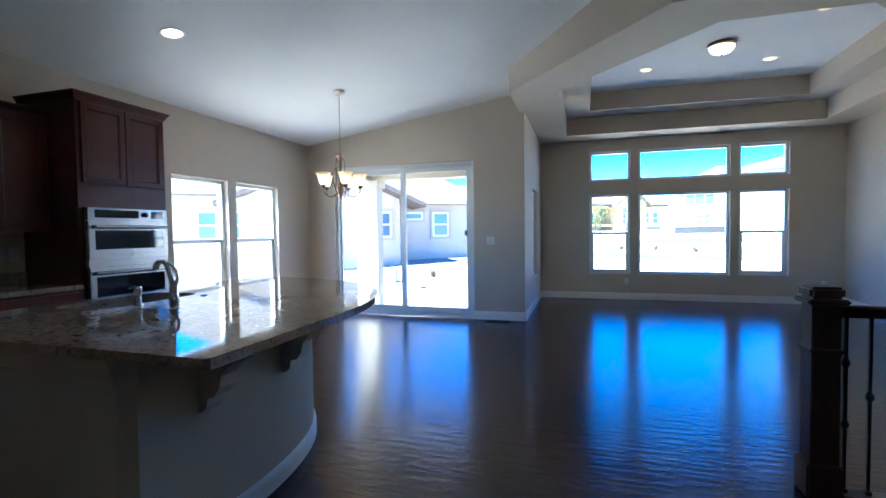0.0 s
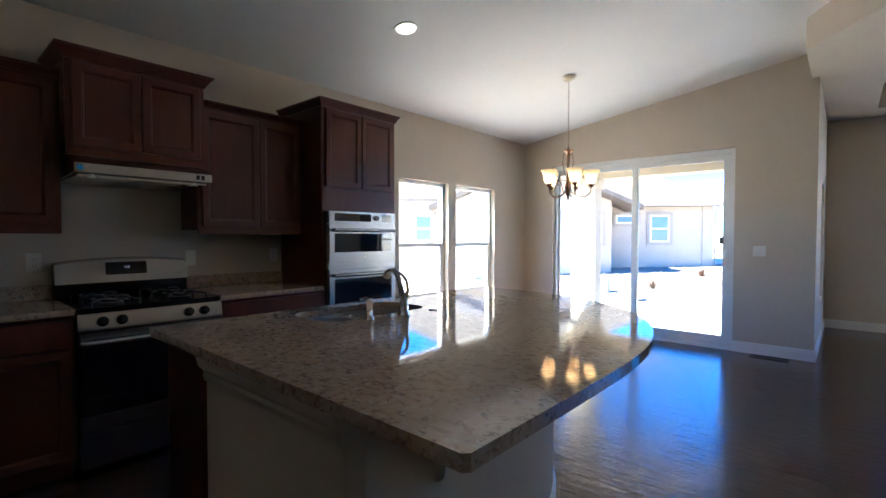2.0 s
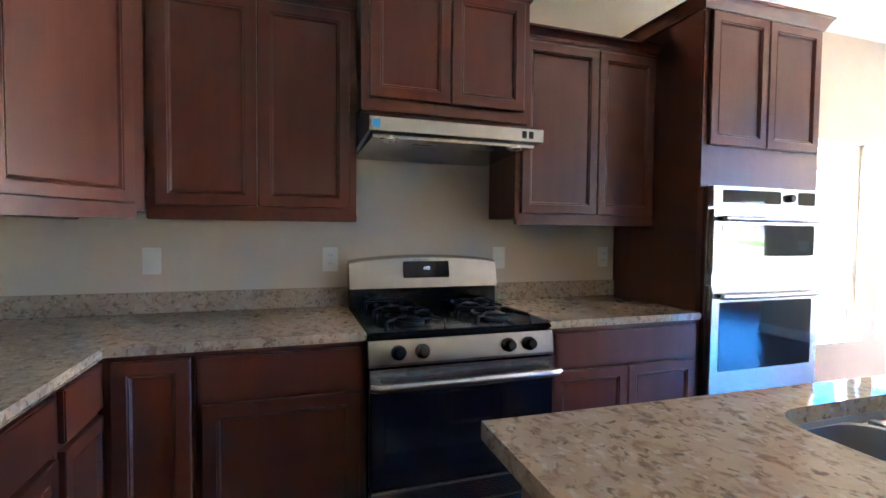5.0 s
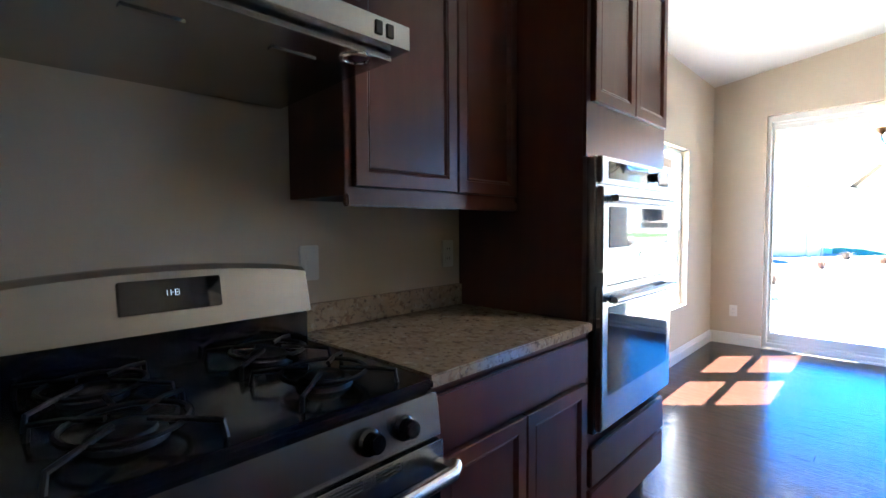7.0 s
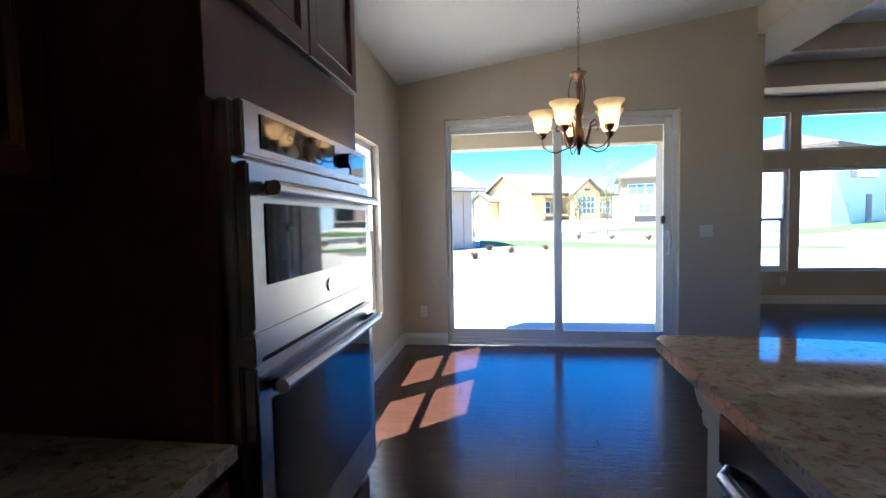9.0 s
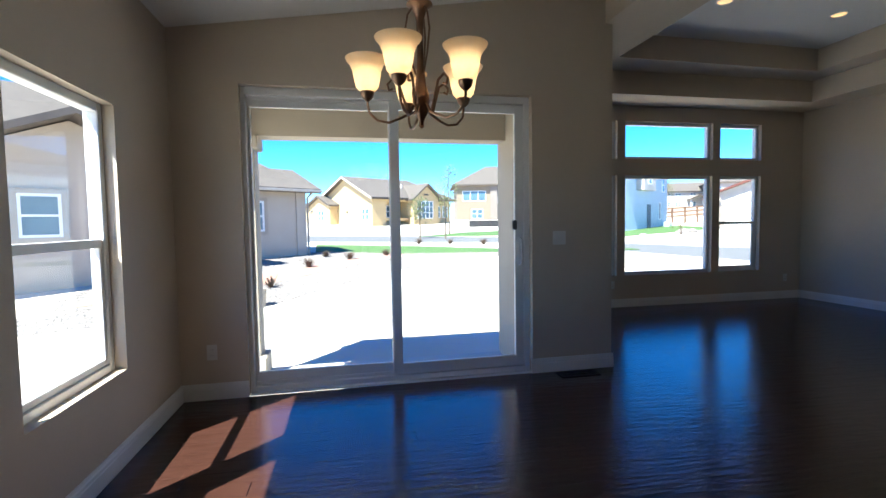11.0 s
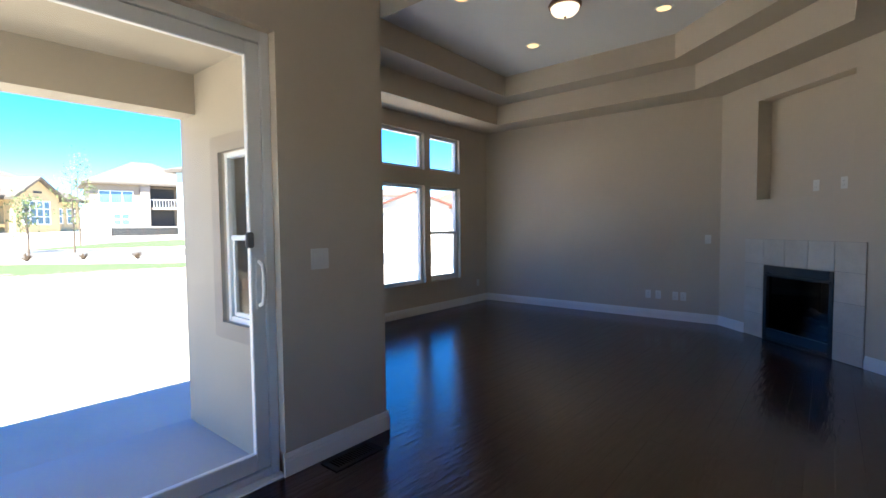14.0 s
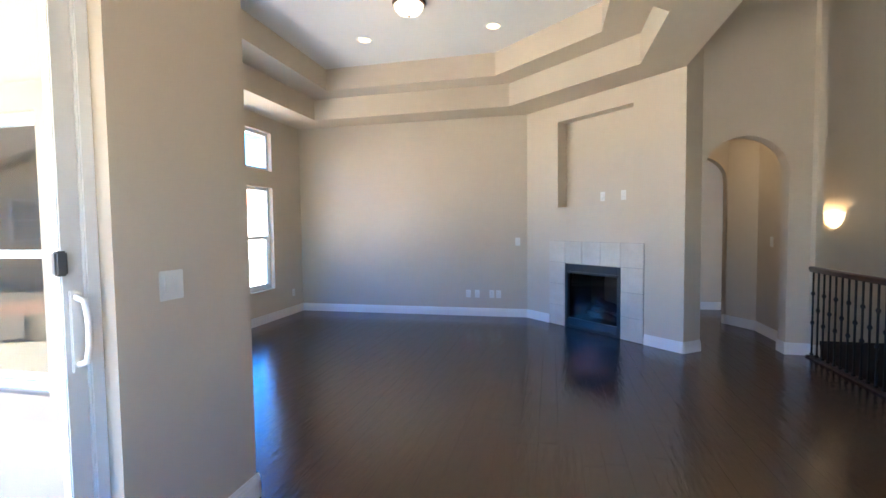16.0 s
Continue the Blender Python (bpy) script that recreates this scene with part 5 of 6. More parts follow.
# sconce on the stairwell wall
sn = thing("wall_sconce", pose(3.37, 2.527, 1.395, 0, 0, -90), "half-round frosted wall sconce, lit warm", "sconce")
part("back_plate", box(-0.05, 0.05, -0.012, 0, -0.06, 0.06, bevel=0.004), NICKEL, sn)
sb = bmesh.new()
prof = [(0.0, -0.115), (0.026, -0.108), (0.064, -0.070), (0.086, -0.015), (0.098, 0.045), (0.102, 0.065)]
rows = []
for r_, z_ in prof:
    rows.append([sb.verts.new((r_ * math.cos(t), -0.012 - 0.95 * r_ * math.sin(t), z_)) for t in [math.pi * k / 16 for k in range(17)]])
for a, c in zip(rows, rows[1:]):
    for i in range(16):
        sb.faces.new((a[i], a[i + 1], c[i + 1], c[i]))
part("shade", sb, material("warm sconce glass", (1.0, 0.76, 0.46), 0.5, emit=0.10), sn, "glowing frosted shade", smooth=True)
part("bulb", bm_lathe(bmesh.new(), [(0, -0.03), (0.022, -0.01), (0.028, 0.02), (0.018, 0.045), (0, 0.05)], 14, at=(0, -0.06, 0)), BULB, sn, "lit bulb", smooth=True)
# added lamp, hidden by the arch head, that brightens the hall
hall_fill = thing("recessed_light", pose(3.42, 3.72, 2.62), "round white recessed ceiling light, lit", "ceiling light", "recessed lights")
part("trim_ring", bm_lathe(bmesh.new(), [(0.095, 0.001), (0.093, -0.006), (0.075, -0.007), (0.070, -0.002), (0.070, 0.0)], 28), TRIM, hall_fill, smooth=True)
part("lens", bm_lathe(bmesh.new(), [(0.069, -0.003), (0.045, -0.006), (0, -0.007)], 28), material("unseen hall fill glow", (1.0, 0.74, 0.46), 0.5, emit=3.2), hall_fill, "glowing lens", smooth=True)

fv = thing("floor_vent", pose(-1.125, 6.99, 0.0), "dark metal floor register beside the baseboard", "floor vent")
part("frame", bm_holed(bmesh.new(), (-0.17, 0.17), (-0.07, 0.07), [(-0.145, 0.145, -0.045, 0.045)], 0.0005, 0.006, lambda u, v, d: (u, v, d)), IRON, fv)
for k in range(16):
    part("slat", box(-0.142 + k * 0.0185, -0.135 + k * 0.0185, -0.045, 0.045, 0.001, 0.005), IRON, fv)

# ---- patio ----
struct("patio_slab", box(-4.85, XP - 0.147, YN + 0.16, 9.80, -0.85, -0.58), CONCRETE, "pale concrete patio slab in half shade")
struct("patio_ceiling", box(-4.55, XP - 0.147, YN + 0.16, 9.76, 2.74, 2.87), STUCCO, "tan stucco patio ceiling")
struct("patio_beam", box(-4.55, XP - 0.147, 9.44, 9.76, 2.375, 2.74), STUCCO, "tan stucco patio beam")
struct("patio_beam_side", box(-4.55, -4.23, YN + 0.16, 9.44, 2.375, 2.74), STUCCO)
pc = thing("patio_column", pose(-4.33, 9.56, -0.58), "square tan stucco patio column with base and cap", "column")
part("shaft", box(-0.24, 0.24, -0.14, 0.14, 0.26, 2.80, bevel=0.008), STUCCO, pc)
part("base", box(-0.31, 0.31, -0.20, 0.20, 0.0, 0.26, bevel=0.010), STUCCO, pc)
part("cap", box(-0.29, 0.29, -0.19, 0.19, 2.80, 2.953, bevel=0.010), STUCCO, pc)
struct("wall_foundation", box(XW - 0.15, XP - 0.151, YN + 0.055, YN + 0.158, -0.75, -0.202), STUCCO)
struct("wall_return_stucco", bm_holed(bmesh.new(), (YN + 0.162, YL + 0.16), (-0.80, 2.74), [SIDE], XP - 0.151, XP - 0.1475, on_x), STUCCO, "tan stucco outside wall")

# ---- ground and street ----
gb = bmesh.new()
ys = [-400, -60, -10, 10.5, 20, 60, 400]
for x0, x1 in ((-400, 400),):
    rows = []
    for y in ys:
        zz = grade(0, min(y, 60))
        rows.append([gb.verts.new((x, y, zz)) for x in (x0, x1)])
    for a, c in zip(rows, rows[1:]):
        gb.faces.new((a[0], a[1], c[1], c[0]))
struct("ground", gb, SAND, "bare pale sandy ground")


def patch(name, pts, lift, mat, label):
    """A sheet that lies on the rising ground; outline anticlockwise."""
    bm = bmesh.new()
    bm.faces.new([bm.verts.new((x, y, 0)) for x, y in pts])
    bmesh.ops.triangulate(bm, faces=bm.faces[:])
    for y in (10.5, 20.0):
        bmesh.ops.bisect_plane(bm, geom=bm.verts[:] + bm.edges[:] + bm.faces[:], plane_co=(0, y, 0), plane_no=(0, 1, 0))
    for v in bm.verts:
        v.co.z = grade(v.co.x, v.co.y) + lift
    low = bmesh.ops.extrude_face_region(bm, geom=bm.faces[:])["geom"]
    for v in low:
        if isinstance(v, bmesh.types.BMVert):
            v.co.z -= 0.15
    return struct(name, bm, mat, label)


patch("gravel_bed", [(-9.5, 12.5), (-4.9, 13.9), (-2.0, 17.6), (0.6, 19.6), (2.9, 20.6), (3.2, 21.5), (-4.4, 23.6), (-9.5, 18.5)], 0.012, GRAVEL, "grey river gravel strip beside the lawn")
patch("gravel_path", [(-9.0, 14.6), (-5.4, 16.2), (-1.8, 20.4), (-0.4, 21.5), (-1.6, 22.0), (-5.8, 17.6), (-9.0, 16.0)], 0.022, REDPATH, "red gravel path through the gravel bed")
patch("lawn", [(-4.4, 23.8), (-0.5, 21.9), (3.2, 21.6), (9.0, 21.0), (9.0, 21.6), (3.7, 22.9), (0.0, 25.2), (-4.6, 27.3)], 0.03, GRASS, "green curved lawn strip")
patch("road", [(-60, 37.5), (-5, 29.4), (5, 26.2), (8.5, 20.0), (12.0, 16.2), (20, 12.4), (40, 6.5), (60, 2.5), (60, 7.5), (40, 12), (20, 17.6), (13.0, 21.4), (9.5, 25.0), (6, 30.0), (-5, 34.5), (-60, 43)], 0.006, ASPHALT, "pale grey asphalt street")
patch("lawn_far", [(1.2, 31.8), (7.0, 31.0), (11.0, 33.5), (9.0, 36.5), (4.5, 34.5)], 0.03, GRASS, "green lawn across the street")
patch("lawn_far", [(11.0, 27.2), (16.0, 29.8), (20.5, 31.8), (24.8, 34.4), (24.9, 36.8), (23.4, 38.6), (15.9, 32.8), (11.0, 31.0)], 0.03, GRASS, "green lawn across the street")


def gable(bm, x0, x1, y0, y1, z0, z1, along="x", over=0.45, t=0.18):
    """A gable roof; along: the way of its ridge."""
    if along == "x":
        c = (y0 + y1) / 2
        s = (z1 - z0) / (c - y0)
        prof = [(y0 - over, z0 - over * s), (c, z1), (y1 + over, z0 - over * s), (y1 + over, z0 - over * s + t), (c, z1 + t), (y0 - over, z0 - over * s + t)]
        A = [bm.verts.new((x0 - over, y, z)) for y, z in prof]
        B = [bm.verts.new((x1 + over, y, z)) for y, z in prof]
    else:
        c = (x0 + x1) / 2
        s = (z1 - z0) / (c - x0)
        prof = [(x0 - over, z0 - over * s), (c, z1), (x1 + over, z0 - over * s), (x1 + over, z0 - over * s + t), (c, z1 + t), (x0 - over, z0 - over * s + t)]
        A = [bm.verts.new((x, y0 - over, z)) for x, z in prof]
        B = [bm.verts.new((x, y1 + over, z)) for x, z in prof]
    bm.faces.new(A), bm.faces.new(B[::-1])
    for i in range(6):
        bm.faces.new((A[i], A[(i + 1) % 6], B[(i + 1) % 6], B[i]))
    return bm


def hip(bm, x0, x1, y0, y1, z0, z1, over=0.45, t=0.2):
    x0, x1, y0, y1 = x0 - over, x1 + over, y0 - over, y1 + over
    d = min(x1 - x0, y1 - y0) / 2
    if x1 - x0 >= y1 - y0:
        r = [(x0 + d, (y0 + y1) / 2), (x1 - d + 0.01, (y0 + y1) / 2)]
    else:
        r = [((x0 + x1) / 2, y0 + d), ((x0 + x1) / 2, y1 - d + 0.01)]
    E_ = [bm.verts.new((x, y, z0)) for x, y in ((x0, y0), (x1, y0), (x1, y1), (x0, y1))]
    F_ = [bm.verts.new((x, y, z0 + t)) for x, y in ((x0, y0), (x1, y0), (x1, y1), (x0, y1))]
    R_ = [bm.verts.new((x, y, z1)) for x, y in r]
    bm.faces.new(E_[::-1])
    for i in range(4):
        bm.faces.new((E_[i], E_[(i + 1) % 4], F_[(i + 1) % 4], F_[i]))
    if x1 - x0 >= y1 - y0:
        for f in ((F_[0], F_[1], R_[1], R_[0]), (F_[1], F_[2], R_[1]), (F_[2], F_[3], R_[0], R_[1]), (F_[3], F_[0], R_[0])):
            bm.faces.new(f)
    else:
        for f in ((F_[0], F_[1], R_[0]), (F_[1], F_[2], R_[1], R_[0]), (F_[2], F_[3], R_[1]), (F_[3], F_[0], R_[0], R_[1])):
            bm.faces.new(f)
    return bm


def house_window(ob, x0, x1, z0, z1, y=0.0, cols=1, rows=2, band=0.0, frame_mat=VINYL, turn=None):
    """A window on a house's front: frame, bars and glass, set on the wall's -y side."""
    if band:
        part("surround", bm_holed(bmesh.new(), (x0 - band, x1 + band), (z0 - band, z1 + band), [(x0, x1, z0, z1)], y - 0.06, y + 0.01, on_y), STUCCO_TRIM, ob, "brown stucco surround")
    fb = bmesh.new()
    w = 0.07
    for q in ((x0, x0 + w, z0, z1), (x1 - w, x1, z0, z1), (x0 + w, x1 - w, z0, z0 + w), (x0 + w, x1 - w, z1 - w, z1)):
        bm_box(fb, q[0], q[1], y - 0.04, y + 0.01, q[2], q[3])
    for k in range(1, cols):
        x = x0 + (x1 - x0) * k / cols
        bm_box(fb, x - 0.05, x + 0.05, y - 0.038, y + 0.01, z0 + w, z1 - w)
    for k in range(1, rows):
        z = z0 + (z1 - z0) * k / rows
        bm_box(fb, x0 + w, x1 - w, y - 0.036, y + 0.01, z - 0.03, z + 0.03)
    gb_ = box(x0 + 0.02, x1 - 0.02, y - 0.015, y + 0.012, z0 + 0.02, z1 - 0.02)
    if turn:
        for q in (fb, gb_):
            bmesh.ops.transform(q, matrix=turn, verts=q.verts[:])
    wo = part("window", fb, frame_mat, ob)
    part("pane", gb_, FAR_GLASS, wo)
    return wo


# neighbour across the gravel: its frame runs along its long wall, from the near corner back
UA = Vector((0.80, 0.60, 0)).normalized()
nh = thing("neighbor_house", Matrix(((UA.x, -UA.y, 0, -4.67), (UA.y, UA.x, 0, 22.6), (0, 0, 1, 0), (0, 0, 0, 1))), "single-storey warm grey stucco house with shingle roof", "house")
wb = bmesh.new()
bm_box(wb, -4.4, 0.0, 0.0, 9.0, -0.8, 2.72)
bm_box(wb, -16.0, -4.4, -1.2, 9.0, -0.8, 2.72)
bm_box(wb, -0.42, 0.0, -0.05, 0.02, -0.6, 2.70)
part("wall", wb, STUCCO_GREY, nh)
end = bmesh.new()
pv = [(0.0, 2.70), (3.2, 2.70), (1.6, 3.42)]
A = [end.verts.new((-0.6, y, z_)) for y, z_ in pv]
B = [end.verts.new((0.0, y, z_)) for y, z_ in pv]
end.faces.new(A[::-1]), end.faces.new(B)
for i in range(3):
    end.faces.new((A[i], A[(i + 1) % 3], B[(i + 1) % 3], B[i]))
part("gable_wall", end, STUCCO_GREY, nh)
part("roof", hip(bmesh.new(), -16.0, -0.3, 0.5, 9.0, 2.72, 6.2, 0.3), ROOF, nh, "grey brown shingle roof")
part("roof", gable(bmesh.new(), -4.6, 0.0, 0.0, 3.2, 2.72, 3.44, "x", 0.45), ROOF, nh)
gw = bmesh.new()
pv = [(-10.6, 2.70), (-4.4, 2.70), (-7.5, 4.05)]
A = [gw.verts.new((x, -1.20, z_)) for x, z_ in pv]
B = [gw.verts.new((x, 0.5, z_)) for x, z_ in pv]
gw.faces.new(A), gw.faces.new(B[::-1])
for i in range(3):
    gw.faces.new((A[i], A[(i + 1) % 3], B[(i + 1) % 3], B[i]))
part("gable_wall", gw, STUCCO_GREY, nh)
part("gable_roof", gable(bmesh.new(), -10.6, -4.4, -1.2, 4.0, 2.72, 4.1, "y", 0.9), ROOF, nh)
part("gutter", box(-3.5, 0.45, -0.58, -0.46, 2.56, 2.66, bevel=0.02), FASCIA, nh)
part("downpipe", bm_tube(bmesh.new(), [(0.03, -0.52, 2.58), (0.06, -0.30, 2.48), (0.06, -0.07, 2.36), (0.06, -0.07, 0.0)], 0.04, 8), STUCCO_TRIM, nh)
house_window(nh, -2.52, -1.73, 1.08, 2.20, 0.0, 1, 2, 0.12)
house_window(nh, -3.90, -3.00, 1.84, 2.20, 0.0, 1, 1, 0.10)
for x, w_ in ((-5.6, 0.83), (-8.6, 0.85), (-11.25, 0.62), (-12.15, 0.72)):
    house_window(nh, x, x + w_, 1.08, 2.17, -1.2, 1, 2, 0.13)
for x in (-7.2, -9.4, -13.2):
    part("low_vent", box(x, x + 0.30, -1.23, -1.195, 0.25, 0.55, bevel=0.01), STUCCO_TRIM, nh)

# yellow house across the street: its frame runs along the porch front, then back along the gable end
yh = thing("yellow_house", pose(-0.875, 46.5, 1.05, 0, 0, 34), "unfinished yellow sheathed house with grey shingle roof", "house")


def gable_prism(bm, pts, d0, d1, on):
    """A triangle of wall under a gable, from depth d0 to d1."""
    A_ = [bm.verts.new(on(a_, z_, d0)) for a_, z_ in pts]
    B_ = [bm.verts.new(on(a_, z_, d1)) for a_, z_ in pts]
    bm.faces.new(A_), bm.faces.new(B_[::-1])
    for i_ in range(3):
        bm.faces.new((A_[i_], A_[(i_ + 1) % 3], B_[(i_ + 1) % 3], B_[i_]))


yw = bmesh.new()
bm_box(yw, 0.0, 1.6, 0.0, 8.5, -1.5, 2.75), bm_box(yw, 1.6, 4.3, 1.7, 8.5, -1.5, 2.75), bm_box(yw, 4.3, 10.2, 0.0, 8.5, -1.5, 2.75)
bm_box(yw, 4.35, 7.7, -0.8, 0.0, -1.5, 2.75), bm_box(yw, -0.9, 0.0, 5.7, 9.6, -1.5, 2.2), bm_box(yw, 0.5, 7.0, 8.5, 13.5, -1.5, 2.2)
gable_prism(yw, [(0.0, 2.75), (8.5, 2.75), (4.25, 4.72)], 0.0, 0.4, on_x)
gable_prism(yw, [(5.7, 2.2), (9.6, 2.2), (7.65, 3.02)], -0.9, -0.5, on_x)
gable_prism(yw, [(4.35, 2.75), (7.7, 2.75), (6.025, 4.0)], -0.8, -0.4, on_y)
part("wall", yw, YELLOW, yh)
rb_ = bmesh.new()
lo_r = [(-0.45, -0.5), (10.7, -0.5), (10.7, 9.0), (-0.45, 9.0)]
v0 = [rb_.verts.new((x, y, 2.52)) for x, y in lo_r]
v1 = [rb_.verts.new((x, y, 2.72)) for x, y in lo_r]
ra_, re_ = rb_.verts.new((-0.45, 4.25, 4.94)), rb_.verts.new((8.0, 4.25, 4.94))
rl_ = rb_.verts.new((-0.45, 4.25, 4.74))
rb_.faces.new((v1[0], v1[1], re_, ra_)), rb_.faces.new((v1[1], v1[2], re_)), rb_.faces.new((v1[2], v1[3], ra_, re_))
for a_, c_ in ((0, 1), (1, 2), (2, 3)):
    rb_.faces.new((v0[a_], v0[c_], v1[c_], v1[a_]))
rb_.faces.new((v0[0], v1[0], ra_, rl_)), rb_.faces.new((v1[3], v0[3], rl_, ra_))
re2 = rb_.verts.new((8.0, 4.25, 4.74))
rb_.faces.new((v0[0], rl_, re2, v0[1])), rb_.faces.new((v0[1], re2, v0[2])), rb_.faces.new((v0[2], re2, rl_, v0[3]))
part("roof", rb_, ROOF, yh, "grey brown shingle roof")
vg = bmesh.new()
for y0, y1 in ((-0.5, 4.25), (9.0, 4.25)):
    a_ = [(-0.50, y0, 2.50), (-0.50, y1, 4.72), (-0.50, y1, 4.90), (-0.50, y0, 2.68)]
    f_ = [vg.verts.new(p_) for p_ in a_]
    g_ = [vg.verts.new((p_[0] + 0.045, p_[1], p_[2])) for p_ in a_]
    vg.faces.new(f_), vg.faces.new(g_[::-1])
    for q in range(4):
        vg.faces.new((f_[q], f_[(q + 1) % 4], g_[(q + 1) % 4], g_[q]))
part("verge_board", vg, FASCIA, yh, "pale verge boards")
part("roof", gable(bmesh.new(), 4.35, 7.7, -0.8, 4.0, 2.75, 4.02, "y", 0.4), ROOF, yh)
part("roof", gable(bmesh.new(), -0.9, 4.0, 5.7, 9.6, 2.2, 3.04, "x", 0.35), ROOF, yh)
part("roof", hip(bmesh.new(), 0.5, 7.0, 8.0, 13.5, 2.2, 3.75, 0.4), ROOF, yh)
part("porch_recess", box(1.7, 2.6, 1.62, 1.70, 0.25, 2.5), NEWEL, yh, "dark porch doorway")
part("porch_floor", box(1.6, 4.3, -0.1, 1.7, 0.05, 0.22), STUCCO_TRIM, yh)
part("porch_skirt", box(1.65, 4.3, 0.0, 0.06, -1.4, 0.05), NEWEL, yh)
part("porch_rail", box(1.6, 4.3, -0.06, 0.02, 0.55, 0.78), YELLOW, yh)
part("porch_beam", box(1.6, 4.3, -0.05, 0.30, 2.35, 2.72), YELLOW, yh)
part("gable_vent", box(5.7, 6.35, -0.83, -0.80, 3.0, 3.15), SLOT, yh)
part("roof_pipe", bm_tube(bmesh.new(), [(5.2, 2.0, 3.6), (5.2, 2.0, 4.25)], 0.08, 8), VINYL, yh)
house_window(yh, 4.85, 6.95, 0.72, 2.45, -0.8, 4, 3)
house_window(yh, 2.9, 3.55, 0.85, 2.05, 1.7, 1, 2)
house_window(yh, 8.0, 8.75, 0.8, 2.0, 0.0, 1, 2)
house_window(yh, 9.1, 9.85, 0.8, 2.0, 0.0, 1, 2)
TURN = Matrix(((0, 1, 0, 0), (-1, 0, 0, 0), (0, 0, 1, 0), (0, 0, 0, 1)))
for y0, y1, x_ in ((0.45, 1.65, 0.0), (6.75, 7.85, -0.9)):
    house_window(yh, -y1, -y0, 0.62, 1.72, x_, 2, 2, turn=TURN)
house_window(yh, -11.2, -10.6, 0.7, 1.6, 0.5, 1, 2, turn=TURN)
part("wall_vent", box(-0.03, 0.01, 3.9, 4.15, 1.35, 1.55), SLOT, yh)
part("wall_lamp", box(-1.02, -0.9, 9.0, 9.35, 1.55, 1.75, bevel=0.02), LATCH, yh)
part("step_block", box(-1.9, -0.95, 5.9, 7.6, -0.35, -0.05, bevel=0.03), STUCCO_TRIM, yh)

# two-storey house further along
gh = thing("stone_house", pose(11.6, 66.0, 1.75, 0, 0, -10), "two-storey tan house with stone pillars and balcony", "house")
hb = bmesh.new()
bm_box(hb, 0, 5.2, 0, 9, -1, 4.6), bm_box(hb, 5.2, 11.0, 2.2, 9, -1, 4.6)
part("wall", hb, STUCCO_BROWN, gh)
part("roof", hip(bmesh.new(), 0, 11.0, 0, 9, 4.6, 7.7, 0.6), ROOF, gh)
for x in (4.6, 8.4):
    part("stone_pillar", box(x, x + 1.0, -0.2, 0.9, -1, 4.6, bevel=0.05), STONE, gh)
part("balcony", box(5.6, 8.4, 0.2, 2.2, 1.9, 2.15), STUCCO_TRIM, gh)
for k in range(10):
    part("balcony_post", box(5.65 + k * 0.30, 5.69 + k * 0.30, 0.22, 0.26, 2.15, 3.0), VINYL, gh)
part("balcony_rail", box(5.6, 8.4, 0.20, 0.28, 3.0, 3.07), VINYL, gh)
# flat dark sheet on the wall, painting the shade behind the balcony
part("recess_shade", box(5.6, 8.4, 2.15, 2.21, -0.2, 4.4), SLOT, gh)
house_window(gh, 0.8, 4.0, 2.5, 3.9, 0.0, 3, 1)
house_window(gh, 2.0, 3.6, 0.1, 1.4, 0.0, 2, 2)
house_window(gh, 9.4, 10.6, 2.4, 3.7, 2.2, 2, 2)
ff = thing("silt_fence", pose(9.8, 42.5, 0.92), "low black construction fence across the street", "fence")
part("fabric", box(-2.6, 4.2, -0.01, 0.01, 0, 0.55), SLOT, ff)
for k in range(8):
    part("stake", box(-2.6 + k * 0.95, -2.56 + k * 0.95, -0.04, -0.01, -0.2, 0.70), NEWEL, ff)

# houses beyond the living room windows
# its blue is skylit shade put into the wall colour, on all sides
bh = thing("sky_shaded_house", pose(15.9, 33.0, 0.55, 0, 0, 36), "two-storey pale stucco house, blue sky shade in its wall colour", "house")
part("wall", box(0, 9.4, 0, 9, -1, 4.75), SKY_SHADE_WALL, bh)
part("roof", hip(bmesh.new(), 0, 9.4, 0, 9, 4.75, 6.6, 0.5), ROOF, bh)
for x0, x1 in ((2.4, 4.9),):
    bay = part("bay", box(x0, x1, -0.55, 0.02, 2.95, 4.70, bevel=0.02), PALE, bh, "pale projecting upper bay")
    house_window(bh, (x0 + x1) / 2 - 0.4, (x0 + x1) / 2 + 0.4, 3.4, 4.4, -0.55, 1, 2)
house_window(bh, 7.3, 7.75, 0.75, 2.15, 0, 1, 2)
house_window(bh, 8.0, 8.7, 3.0, 4.2, 0, 1, 2)
part("side_door", box(4.6, 5.4, -0.04, 0.02, -0.1, 1.95, bevel=0.015), FAR_GLASS, bh)
part("meter_box", box(8.3, 9.2, -0.5, 0.0, -0.3, 0.55, bevel=0.03), VINYL, bh)
wh = thing("white_house", pose(63.3, 93.5, 3.9, 0, 0, -22), "far pale two-storey house with grey roof", "house")
part("wall", box(0, 11, 0, 9, -2, 3.5), PALE, wh)
part("roof", gable(bmesh.new(), 0, 11, 0, 9, 3.5, 5.4, "x", 0.5), ROOF, wh)
part("porch_roof", gable(bmesh.new(), 5.6, 9.2, -1.6, 1.0, 1.6, 2.5, "y", 0.3), ROOF, wh)
for x in (5.7, 8.9):
    part("porch_post", box(x, x + 0.25, -1.5, -1.25, -1.5, 1.65), VINYL, wh)
